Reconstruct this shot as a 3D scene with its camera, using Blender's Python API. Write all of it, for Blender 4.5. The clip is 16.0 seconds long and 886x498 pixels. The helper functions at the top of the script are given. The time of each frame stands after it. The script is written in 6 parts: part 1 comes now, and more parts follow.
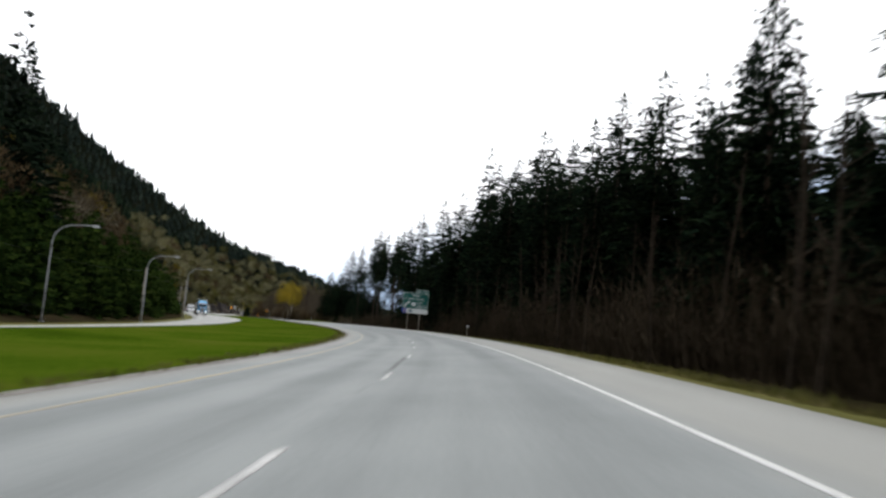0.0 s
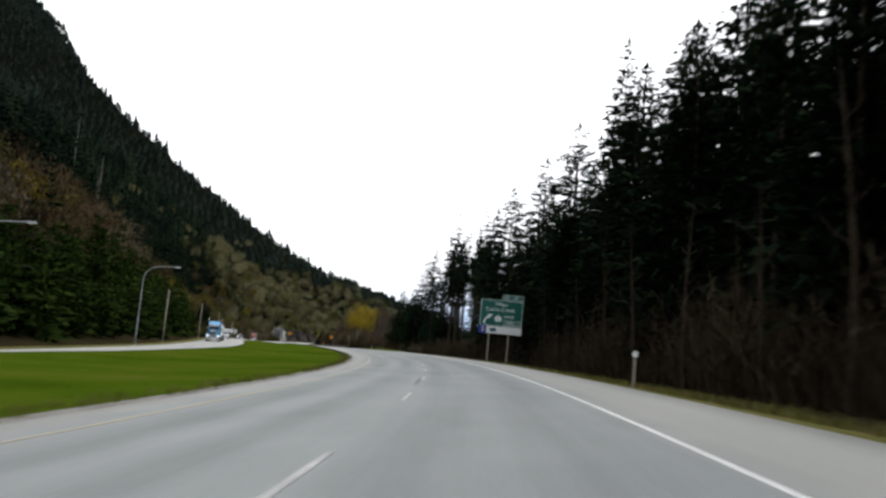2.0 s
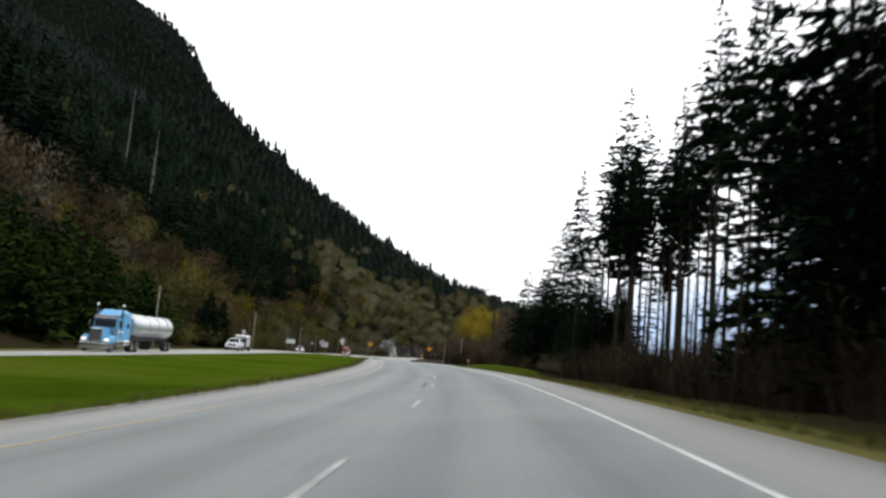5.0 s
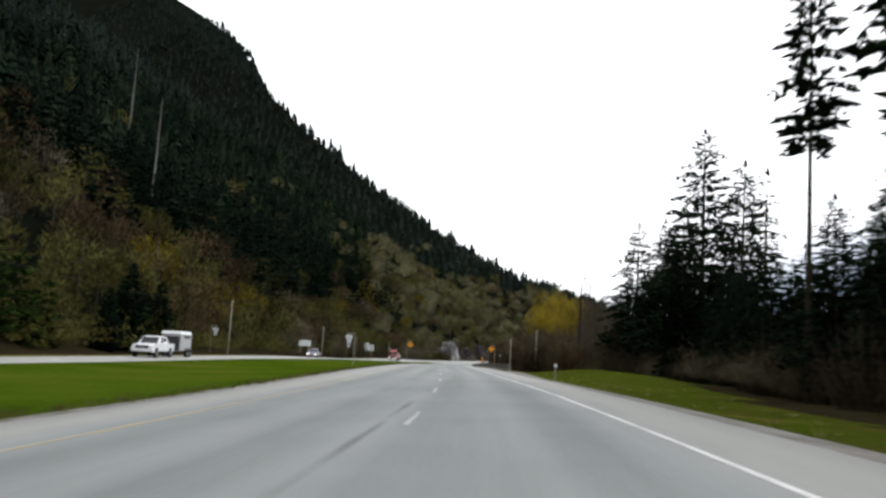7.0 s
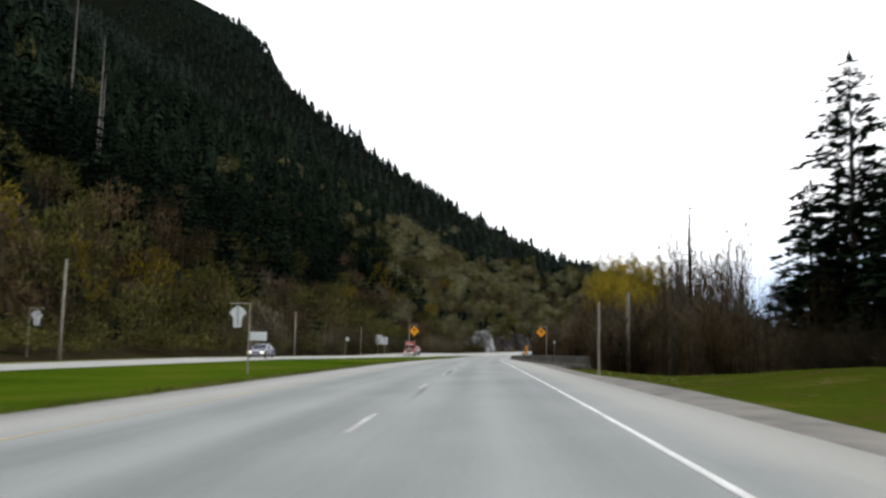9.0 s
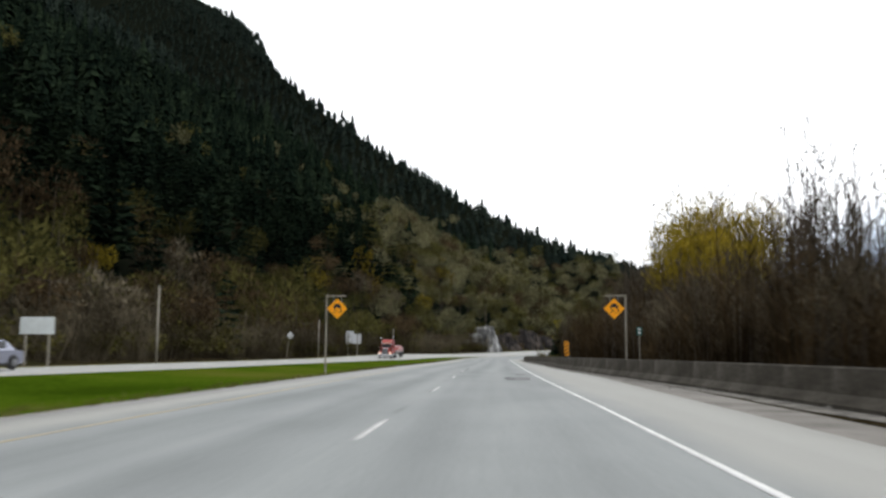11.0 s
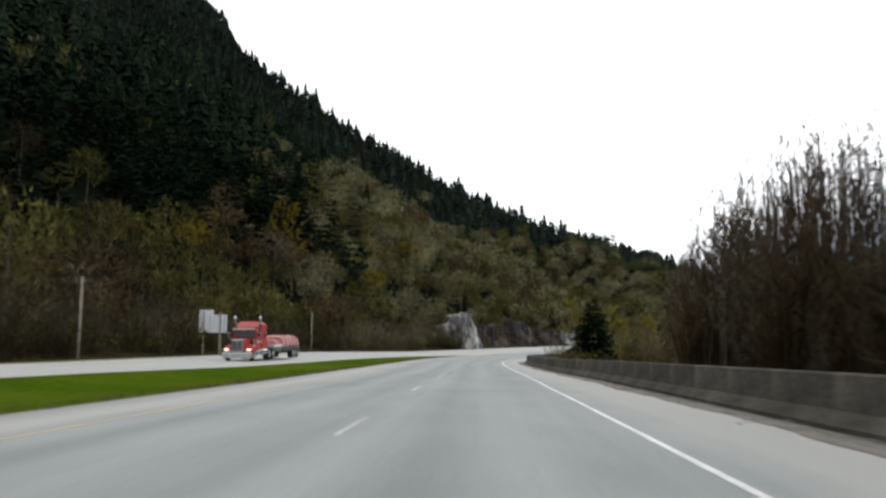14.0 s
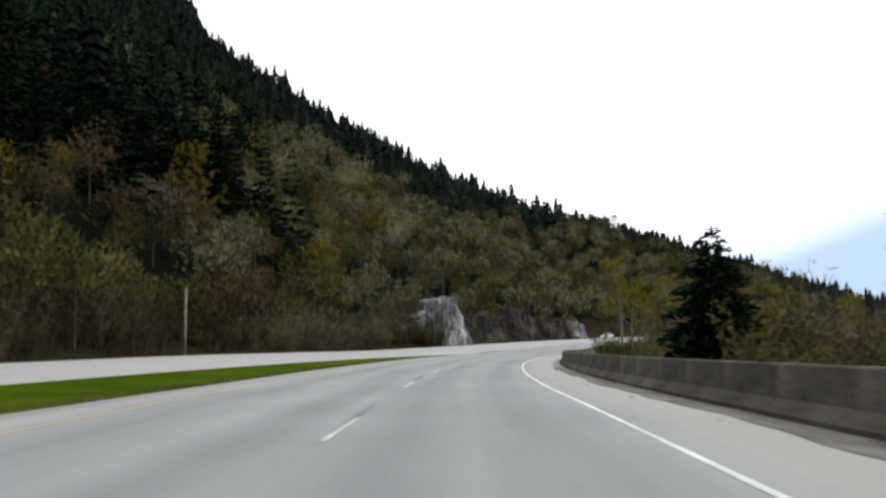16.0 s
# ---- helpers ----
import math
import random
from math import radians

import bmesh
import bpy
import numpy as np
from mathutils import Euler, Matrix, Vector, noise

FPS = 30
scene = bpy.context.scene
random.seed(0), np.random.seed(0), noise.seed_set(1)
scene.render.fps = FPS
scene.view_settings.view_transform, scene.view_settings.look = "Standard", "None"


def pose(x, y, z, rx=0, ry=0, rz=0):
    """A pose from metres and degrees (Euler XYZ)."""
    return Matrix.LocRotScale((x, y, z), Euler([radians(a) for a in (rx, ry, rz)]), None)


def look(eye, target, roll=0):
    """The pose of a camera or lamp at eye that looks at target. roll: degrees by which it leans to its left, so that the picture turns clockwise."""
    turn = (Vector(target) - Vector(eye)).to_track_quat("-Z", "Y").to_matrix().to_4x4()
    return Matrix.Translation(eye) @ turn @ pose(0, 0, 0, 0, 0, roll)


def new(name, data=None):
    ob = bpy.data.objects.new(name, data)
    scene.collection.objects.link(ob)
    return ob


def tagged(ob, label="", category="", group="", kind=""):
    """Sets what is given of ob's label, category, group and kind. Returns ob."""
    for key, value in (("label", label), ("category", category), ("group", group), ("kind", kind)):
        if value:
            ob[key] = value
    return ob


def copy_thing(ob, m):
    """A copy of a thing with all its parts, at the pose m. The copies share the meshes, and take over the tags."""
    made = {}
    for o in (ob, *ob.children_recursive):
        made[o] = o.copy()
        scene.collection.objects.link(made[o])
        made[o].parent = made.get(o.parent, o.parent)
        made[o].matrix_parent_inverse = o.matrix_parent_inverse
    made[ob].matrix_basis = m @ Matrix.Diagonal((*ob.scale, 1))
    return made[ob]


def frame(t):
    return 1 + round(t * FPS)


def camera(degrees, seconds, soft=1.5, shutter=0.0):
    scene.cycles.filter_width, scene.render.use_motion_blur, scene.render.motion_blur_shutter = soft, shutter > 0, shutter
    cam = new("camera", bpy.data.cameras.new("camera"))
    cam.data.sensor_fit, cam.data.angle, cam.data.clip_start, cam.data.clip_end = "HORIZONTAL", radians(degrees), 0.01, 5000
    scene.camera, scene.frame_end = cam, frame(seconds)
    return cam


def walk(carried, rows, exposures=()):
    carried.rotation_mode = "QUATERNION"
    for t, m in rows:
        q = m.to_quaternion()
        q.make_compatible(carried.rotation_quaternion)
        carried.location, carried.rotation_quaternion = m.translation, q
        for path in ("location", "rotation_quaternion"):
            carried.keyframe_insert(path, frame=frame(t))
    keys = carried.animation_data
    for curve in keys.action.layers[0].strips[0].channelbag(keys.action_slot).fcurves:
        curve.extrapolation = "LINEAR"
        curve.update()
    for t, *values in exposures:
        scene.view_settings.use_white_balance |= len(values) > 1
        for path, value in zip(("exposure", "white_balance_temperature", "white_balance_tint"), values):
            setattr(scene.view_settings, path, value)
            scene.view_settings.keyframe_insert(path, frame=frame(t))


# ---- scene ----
cam = camera(58.7, 16.0, soft=2.7, shutter=0.4)
# the eye's way in metres: seconds, x, y, z, pitch, roll, yaw
ROWS = [
    (0.0, -0.13, -0.36, 1.08, 5.31, -5.44, -23.4),
    (0.5, 6.06, 13.04, 0.99, 5.37, -5.08, -22.15),
    (1.0, 11.92, 26.55, 0.9, 6.31, -4.89, -20.69),
    (1.5, 17.41, 40.11, 0.79, 6.68, -5.1, -18.35),
    (2.0, 22.5, 53.7, 0.68, 6.76, -5.18, -16.32),
    (2.5, 27.16, 67.31, 0.57, 7.18, -5.2, -14.64),
    (3.0, 31.38, 80.89, 0.45, 7.1, -5.09, -13.15),
    (3.5, 35.17, 94.44, 0.32, 7.09, -5.27, -11.45),
    (4.0, 38.52, 107.94, 0.18, 7.16, -5.44, -9.58),
    (4.6, 41.99, 124.03, 0.01, 7.11, -5.0, -7.68),
    (5.2, 44.89, 140.0, -0.17, 7.02, -4.69, -5.8),
    (5.8, 47.26, 155.82, -0.36, 6.92, -4.3, -4.07),
    (6.5, 49.43, 174.07, -0.6, 6.7, -3.75, -2.05),
    (7.0, 50.63, 186.97, -0.78, 6.91, -3.3, -1.28),
    (7.5, 51.6, 199.73, -0.96, 6.51, -2.63, -0.56),
    (8.0, 52.35, 212.38, -1.16, 6.64, -2.36, 0.04),
    (8.5, 52.94, 224.9, -1.36, 6.61, -1.74, 0.76),
    (9.0, 53.4, 237.3, -1.56, 6.27, -0.92, 1.35),
    (9.6, 53.83, 252.04, -1.82, 6.34, -0.86, 1.51),
    (10.2, 54.2, 266.64, -2.09, 6.29, -0.6, 1.62),
    (10.8, 54.54, 281.1, -2.37, 6.26, -0.42, 1.58),
    (11.5, 54.99, 297.86, -2.71, 6.34, -0.21, 1.47),
    (12.0, 55.35, 309.77, -2.97, 6.22, -0.5, 1.25),
    (12.5, 55.78, 321.65, -3.23, 5.95, -0.09, 0.4),
    (13.0, 56.27, 333.54, -3.5, 6.31, -0.4, 0.13),
    (13.5, 56.82, 345.44, -3.77, 6.08, -0.17, 0.09),
    (14.0, 57.41, 357.4, -4.06, 6.1, -0.36, -0.05),
    (14.5, 58.04, 369.43, -4.35, 5.92, -0.4, -0.16),
    (15.0, 58.66, 381.58, -4.65, 6.43, -0.05, -0.28),
    (15.5, 59.23, 393.87, -4.96, 6.06, 0.14, -0.51),
    (16.0, 59.69, 406.34, -5.28, 5.98, 0.97, -0.94),
]
EXPOSURE = 0.0
walk(cam, [(t, pose(x, y, z, 90 + pitch, roll, yaw)) for t, x, y, z, pitch, roll, yaw in ROWS],
     exposures=[(0.0, EXPOSURE), (16.0, EXPOSURE)])

# ---- sky and sun: a bright overcast day ----
world = bpy.data.worlds.new("overcast_sky")
scene.world = world
world.use_nodes = True
wn, wl = world.node_tree.nodes, world.node_tree.links
wn.clear()
sky = wn.new("ShaderNodeTexSky")
sky.sky_type, sky.sun_disc = "NISHITA", False
SUN_ELEVATION, SUN_BEARING = radians(42), radians(75)
sky.sun_elevation, sky.sun_rotation = SUN_ELEVATION, SUN_BEARING
sky.air_density, sky.dust_density = 1.0, 3.0
w_coord = wn.new("ShaderNodeTexCoord")
w_noise = wn.new("ShaderNodeTexNoise")
w_noise.inputs["Scale"].default_value, w_noise.inputs["Detail"].default_value = 1.7, 5.0
w_ramp = wn.new("ShaderNodeValToRGB")
w_ramp.color_ramp.elements[0].position, w_ramp.color_ramp.elements[0].color = 0.30, (0.80, 0.80, 0.80, 1)
w_ramp.color_ramp.elements[1].position, w_ramp.color_ramp.elements[1].color = 0.50, (0.97, 0.97, 0.97, 1)
w_mix = wn.new("ShaderNodeMix")
w_mix.data_type = "RGBA"
w_mix.inputs[7].default_value = (14.0, 14.2, 14.6, 1)   # the cloud deck
w_back = wn.new("ShaderNodeBackground")
w_back.inputs["Strength"].default_value = 0.12
w_out = wn.new("ShaderNodeOutputWorld")
wl.new(w_coord.outputs["Generated"], w_noise.inputs["Vector"])
wl.new(w_noise.outputs["Fac"], w_ramp.inputs["Fac"])
# the deck thins to a pale blue clearing low in the east
w_axis = wn.new("ShaderNodeSeparateXYZ")
w_low = wn.new("ShaderNodeMath")
w_low.operation = "MULTIPLY_ADD"
w_low.inputs[1].default_value = 0.36
w_neg = wn.new("ShaderNodeMath")
w_neg.operation = "MULTIPLY"
w_neg.inputs[1].default_value = -1.0
w_ragged = wn.new("ShaderNodeMath")
w_ragged.operation = "MULTIPLY_ADD"
w_ragged.inputs[1].default_value = 0.12
w_clear = wn.new("ShaderNodeMapRange")
w_clear.inputs["From Min"].default_value, w_clear.inputs["From Max"].default_value = 0.065, 0.135
w_clear.inputs["To Max"].default_value = 0.85
w_blue = wn.new("ShaderNodeMix")
w_blue.data_type = "RGBA"
w_blue.inputs[7].default_value = (3.6, 5.2, 7.6, 1)
wl.new(w_coord.outputs["Generated"], w_axis.inputs[0])
wl.new(w_axis.outputs["Z"], w_neg.inputs[0])
wl.new(w_axis.outputs["X"], w_low.inputs[0])
wl.new(w_neg.outputs[0], w_low.inputs[2])
wl.new(w_noise.outputs["Fac"], w_ragged.inputs[0])
wl.new(w_low.outputs[0], w_ragged.inputs[2])
wl.new(w_ragged.outputs[0], w_clear.inputs["Value"])
wl.new(w_clear.outputs["Result"], w_blue.inputs[0])
wl.new(w_ramp.outputs["Color"], w_mix.inputs[0])
wl.new(sky.outputs["Color"], w_mix.inputs[6])
wl.new(w_mix.outputs[2], w_blue.inputs[6])
wl.new(w_blue.outputs[2], w_back.inputs["Color"])
wl.new(w_back.outputs["Background"], w_out.inputs["Surface"])

sun = new("sun", bpy.data.lights.new("sun", "SUN"))
sun.data.energy, sun.data.angle, sun.data.color = 0.9, radians(20), (1.0, 0.97, 0.92)
sun_way = Vector((math.sin(SUN_BEARING) * math.cos(SUN_ELEVATION), math.cos(SUN_BEARING) * math.cos(SUN_ELEVATION), math.sin(SUN_ELEVATION)))
sun.matrix_world = look(sun_way * 100, (0, 0, 0))


# ---- materials ----
def material(name, colours, rough=0.8, scale=1.0, fine=12.0, bump=0.3, metal=0.0, island=0.0, obj=0.0, detail=6.0, gloss=0.3, stretch=None, soft_range=0.32):
    """A surface whose colour wanders between the given ones at a large and a small scale (metres)."""
    m = bpy.data.materials.new(name)
    m.use_nodes = True
    n, l = m.node_tree.nodes, m.node_tree.links
    bsdf = n["Principled BSDF"]
    bsdf.inputs["Roughness"].default_value, bsdf.inputs["Metallic"].default_value = rough, metal
    bsdf.inputs["Specular IOR Level"].default_value = gloss
    co = n.new("ShaderNodeTexCoord")
    big, small = n.new("ShaderNodeTexNoise"), n.new("ShaderNodeTexNoise")
    big.inputs["Scale"].default_value, small.inputs["Scale"].default_value = scale, fine
    big.inputs["Detail"].default_value = small.inputs["Detail"].default_value = detail
    add = n.new("ShaderNodeMath")
    add.operation = "MULTIPLY_ADD"
    add.inputs[1].default_value, add.inputs[2].default_value = 0.45, 0.0
    mix = n.new("ShaderNodeMath")
    mix.operation = "MULTIPLY_ADD"
    mix.inputs[1].default_value = 0.55
    ramp = n.new("ShaderNodeValToRGB")
    els = ramp.color_ramp.elements
    while len(els) < len(colours):
        els.new(0.5)
    for i, c in enumerate(colours):
        els[i].position = 0.5 - soft_range / 2 + soft_range * i / max(1, len(colours) - 1)
        els[i].color = (*c, 1)
    place = co.outputs["Object"]
    if stretch:
        mp = n.new("ShaderNodeMapping")
        mp.inputs["Scale"].default_value = stretch
        l.new(place, mp.inputs["Vector"])
        place = mp.outputs["Vector"]
    l.new(place, big.inputs["Vector"])
    l.new(place, small.inputs["Vector"])
    l.new(small.outputs["Fac"], add.inputs[0])
    l.new(big.outputs["Fac"], mix.inputs[0])
    l.new(add.outputs[0], mix.inputs[2])
    fac = mix.outputs[0]
    if island or obj:
        src = n.new("ShaderNodeNewGeometry").outputs["Random Per Island"] if island else n.new("ShaderNodeObjectInfo").outputs["Random"]
        jig = n.new("ShaderNodeMath")
        jig.operation = "MULTIPLY_ADD"
        jig.inputs[1].default_value = island or obj
        l.new(src, jig.inputs[0])
        off = n.new("ShaderNodeMath")
        off.operation = "SUBTRACT"
        off.inputs[1].default_value = (island or obj) / 2
        l.new(fac, off.inputs[0])
        l.new(off.outputs[0], jig.inputs[2])
        fac = jig.outputs[0]
    l.new(fac, ramp.inputs["Fac"])
    l.new(ramp.outputs["Color"], bsdf.inputs["Base Color"])
    if bump:
        b = n.new("ShaderNodeBump")
        b.inputs["Strength"].default_value, b.inputs["Distance"].default_value = bump, 0.02
        l.new(small.outputs["Fac"], b.inputs["Height"])
        l.new(b.outputs["Normal"], bsdf.inputs["Normal"])
    return m


def road_material(name, light, dark, shoulder):
    """Worn asphalt; the UV map holds metres along and across the road."""
    m = bpy.data.materials.new(name)
    m.use_nodes = True
    n, l = m.node_tree.nodes, m.node_tree.links
    bsdf = n["Principled BSDF"]
    bsdf.inputs["Roughness"].default_value = 0.82
    bsdf.inputs["Specular IOR Level"].default_value = 0.35
    uv = n.new("ShaderNodeUVMap")
    sep = n.new("ShaderNodeSeparateXYZ")
    l.new(uv.outputs["UV"], sep.inputs[0])

    def op(kind, a, b=None, c=None):
        q = n.new("ShaderNodeMath")
        q.operation = kind
        for i, v in enumerate((a, b, c)):
            if v is None:
                continue
            if isinstance(v, (int, float)):
                q.inputs[i].default_value = v
            else:
                l.new(v, q.inputs[i])
        return q.outputs[0]

    def noise_at(sx, sy, scale, detail=5):
        mp = n.new("ShaderNodeMapping")
        mp.inputs["Scale"].default_value = (sx, sy, 1)
        l.new(uv.outputs["UV"], mp.inputs["Vector"])
        q = n.new("ShaderNodeTexNoise")
        q.inputs["Scale"].default_value, q.inputs["Detail"].default_value = scale, detail
        l.new(mp.outputs["Vector"], q.inputs["Vector"])
        return q.outputs["Fac"]

    across = sep.outputs["Y"]
    streak = noise_at(0.03, 1.0, 1.1)       # long streaks laid down by traffic
    blotch = noise_at(0.25, 0.5, 0.8)
    grain = noise_at(1, 1, 14.0, 8)
    # wheel tracks: two darker bands in each lane, 3.9 m wide
    wave = op("COSINE", op("MULTIPLY", op("ADD", across, 1.7), 2 * math.pi / 1.95))
    wave = op("MULTIPLY_ADD", wave, 0.08, 0.0)
    f = op("ADD", op("MULTIPLY", streak, 0.55), op("MULTIPLY", blotch, 0.45))
    f = op("ADD", f, wave)
    f = op("ADD", f, op("MULTIPLY", op("SUBTRACT", grain, 0.5), 0.35))
    ramp = n.new("ShaderNodeValToRGB")
    ramp.color_ramp.elements[0].position, ramp.color_ramp.elements[1].position = 0.32, 0.68
    ramp.color_ramp.elements[0].color, ramp.color_ramp.elements[1].color = (*dark, 1), (*light, 1)
    l.new(f, ramp.inputs["Fac"])
    # paler, dustier shoulder outside the edge lines, with a broken border
    edge = op("ADD", op("ABSOLUTE", op("ADD", across, 1.7)), op("MULTIPLY", op("SUBTRACT", blotch, 0.5), 0.9))
    mask = n.new("ShaderNodeMapRange")
    mask.inputs["From Min"].default_value, mask.inputs["From Max"].default_value = 3.9, 4.7
    l.new(edge, mask.inputs["Value"])
    mixer = n.new("ShaderNodeMix")
    mixer.data_type = "RGBA"
    mixer.inputs[7].default_value = (*shoulder, 1)
    l.new(op("MULTIPLY", mask.outputs["Result"], 0.75), mixer.inputs[0])
    l.new(ramp.outputs["Color"], mixer.inputs[6])
    # a tarred seam and cracks near the lane line
    seam_d = op("ABSOLUTE", op("ADD", op("ADD", across, 1.62), op("MULTIPLY", op("SUBTRACT", noise_at(0.15, 0.0, 1.0), 0.5), 0.25)))
    seam = n.new("ShaderNodeMapRange")
    seam.inputs["From Min"].default_value, seam.inputs["From Max"].default_value = 0.10, 0.03
    l.new(seam_d, seam.inputs["Value"])
    broken = n.new("ShaderNodeMapRange")
    broken.inputs["From Min"].default_value, broken.inputs["From Max"].default_value = 0.50, 0.60
    l.new(noise_at(0.05, 0.0, 1.3), broken.inputs["Value"])
    mix2 = n.new("ShaderNodeMix")
    mix2.data_type = "RGBA"
    mix2.inputs[7].default_value = (0.06, 0.06, 0.062, 1)
    l.new(op("MULTIPLY", op("MULTIPLY", seam.outputs["Result"], broken.outputs["Result"]), 0.7), mix2.inputs[0])
    l.new(mixer.outputs[2], mix2.inputs[6])
    l.new(mix2.outputs[2], bsdf.inputs["Base Color"])
    b = n.new("ShaderNodeBump")
    b.inputs["Strength"].default_value, b.inputs["Distance"].default_value = 0.35, 0.01
    l.new(grain, b.inputs["Height"])
    l.new(b.outputs["Normal"], bsdf.inputs["Normal"])
    return m


def plain(name, colour, rough=0.5, metal=0.0, scale=3.0, vary=0.12, bump=0.08):
    lo = tuple(c * (1 - vary) for c in colour)
    hi = tuple(min(1, c * (1 + vary)) for c in colour)
    return material(name, [lo, hi], rough, scale, scale * 12, bump, metal)


def emissive(name, colour, strength):
    m = plain(name, colour, 0.3)
    bsdf = m.node_tree.nodes["Principled BSDF"]
    bsdf.inputs["Emission Color"].default_value = (*colour, 1)
    bsdf.inputs["Emission Strength"].default_value = strength
    return m


ASPHALT = road_material("asphalt", (0.228, 0.243, 0.241), (0.148, 0.160, 0.160), (0.30, 0.298, 0.275))
OLD_ASPHALT = road_material("old_asphalt", (0.29, 0.303, 0.296), (0.215, 0.226, 0.224), (0.285, 0.285, 0.27))
PATCH = material("asphalt_patch", [(0.085, 0.088, 0.092), (0.12, 0.122, 0.125), (0.17, 0.172, 0.175)], 0.85, 1.2, 20, 0.4)
WHITE_PAINT = material("white_road_paint", [(0.33, 0.33, 0.325), (0.58, 0.58, 0.57), (0.66, 0.66, 0.65)], 0.6, 0.7, 9, 0.2)
WORN_PAINT = material("worn_white_paint", [(0.22, 0.222, 0.225), (0.36, 0.36, 0.355), (0.58, 0.58, 0.57)], 0.7, 0.9, 11, 0.2)
YELLOW_PAINT = material("yellow_road_paint", [(0.25, 0.24, 0.21), (0.31, 0.275, 0.19), (0.38, 0.31, 0.16)], 0.6, 0.5, 7, 0.2)
GRASS = material("mown_grass", [(0.018, 0.034, 0.002), (0.033, 0.060, 0.0035), (0.049, 0.070, 0.006), (0.071, 0.072, 0.014)], 0.9, 0.12, 6, 0.6, gloss=0.0)
ROUGH_GRASS = material("rough_verge_grass", [(0.058, 0.044, 0.014), (0.046, 0.046, 0.008), (0.030, 0.050, 0.004), (0.052, 0.058, 0.008), (0.080, 0.064, 0.020)], 0.9, 0.35, 5, 0.7, gloss=0.0)
STRAW = material("straw_blades", [(0.15, 0.125, 0.05), (0.22, 0.18, 0.08), (0.28, 0.24, 0.12)], 0.9, 0.3, 4, 0.0, island=0.3, gloss=0.03)
DRY_GRASS = material("dry_verge_grass", [(0.055, 0.060, 0.012), (0.090, 0.088, 0.024), (0.14, 0.122, 0.046)], 0.9, 0.3, 8, 0.6, gloss=0.03)
GRAVEL = material("shoulder_gravel", [(0.11, 0.105, 0.095), (0.19, 0.18, 0.165), (0.26, 0.25, 0.23)], 0.95, 0.8, 40, 0.8, gloss=0.03)
DIRT = material("roadside_dirt", [(0.10, 0.094, 0.082), (0.17, 0.16, 0.142), (0.26, 0.248, 0.222)], 0.95, 1.1, 18, 0.8, gloss=0.03)
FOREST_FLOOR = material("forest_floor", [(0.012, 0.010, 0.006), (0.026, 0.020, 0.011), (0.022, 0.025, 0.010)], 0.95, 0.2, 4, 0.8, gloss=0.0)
# near-black green: the trees' self-shadow is put into the ground colour
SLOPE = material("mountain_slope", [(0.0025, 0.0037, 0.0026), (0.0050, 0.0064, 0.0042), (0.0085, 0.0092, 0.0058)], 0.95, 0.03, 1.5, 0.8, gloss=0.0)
CONCRETE = material("weathered_concrete", [(0.030, 0.027, 0.021), (0.066, 0.060, 0.049), (0.135, 0.126, 0.108)], 0.92, 0.7, 9, 0.4, obj=0.10, gloss=0.1)
ROCK = material("grey_rock", [(0.022, 0.022, 0.021), (0.10, 0.10, 0.098), (0.40, 0.40, 0.39)], 0.9, 0.45, 3.0, 1.0, detail=10, stretch=(1, 1, 0.14), gloss=0.05)
DARK_ROCK = material("dark_rock", [(0.010, 0.010, 0.010), (0.026, 0.023, 0.022), (0.085, 0.070, 0.058)], 0.9, 0.45, 3.0, 1.0, detail=10, stretch=(1, 1, 0.14), gloss=0.05)
WATER = material("river_water", [(0.10, 0.12, 0.11), (0.16, 0.17, 0.16)], 0.12, 0.03, 0.6, 0.15)
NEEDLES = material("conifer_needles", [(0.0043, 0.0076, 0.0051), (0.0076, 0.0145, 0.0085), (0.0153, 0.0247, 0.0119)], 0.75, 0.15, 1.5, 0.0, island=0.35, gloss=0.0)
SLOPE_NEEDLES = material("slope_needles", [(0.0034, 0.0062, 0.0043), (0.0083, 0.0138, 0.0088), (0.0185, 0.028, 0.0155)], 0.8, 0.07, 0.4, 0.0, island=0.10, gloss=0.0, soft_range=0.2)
# fir green paled and blued: distance haze put into the base colour
HAZED_NEEDLES = material("hazed_ridge_needles", [(0.0078, 0.0123, 0.0104), (0.0149, 0.0215, 0.0169), (0.0260, 0.0345, 0.0260)], 0.8, 0.05, 0.4, 0.0, island=0.10, gloss=0.0, soft_range=0.2)
HEDGE_NEEDLES = material("young_conifer_needles", [(0.007, 0.014, 0.004), (0.013, 0.025, 0.006), (0.027, 0.042, 0.009)], 0.8, 0.1, 1.0, 0.0, island=0.35, gloss=0.0)
# bark and undergrowth browns darkened to carry the shade under the firs
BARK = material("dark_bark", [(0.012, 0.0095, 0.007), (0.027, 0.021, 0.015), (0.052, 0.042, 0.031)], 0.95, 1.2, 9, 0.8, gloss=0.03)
SHADED_TWIG = material("shaded_brown_twigs", [(0.018, 0.014, 0.009), (0.036, 0.028, 0.019), (0.062, 0.050, 0.034)], 0.9, 0.3, 1.5, 0.0, island=0.2, gloss=0.0)
BROWN_BARK = material("brown_bark", [(0.026, 0.021, 0.016), (0.055, 0.045, 0.034), (0.095, 0.080, 0.062)], 0.95, 1.2, 9, 0.8, gloss=0.03)
PALE_BARK = material("pale_bark", [(0.07, 0.064, 0.055), (0.15, 0.14, 0.12), (0.22, 0.21, 0.19)], 0.9, 0.8, 9, 0.6)
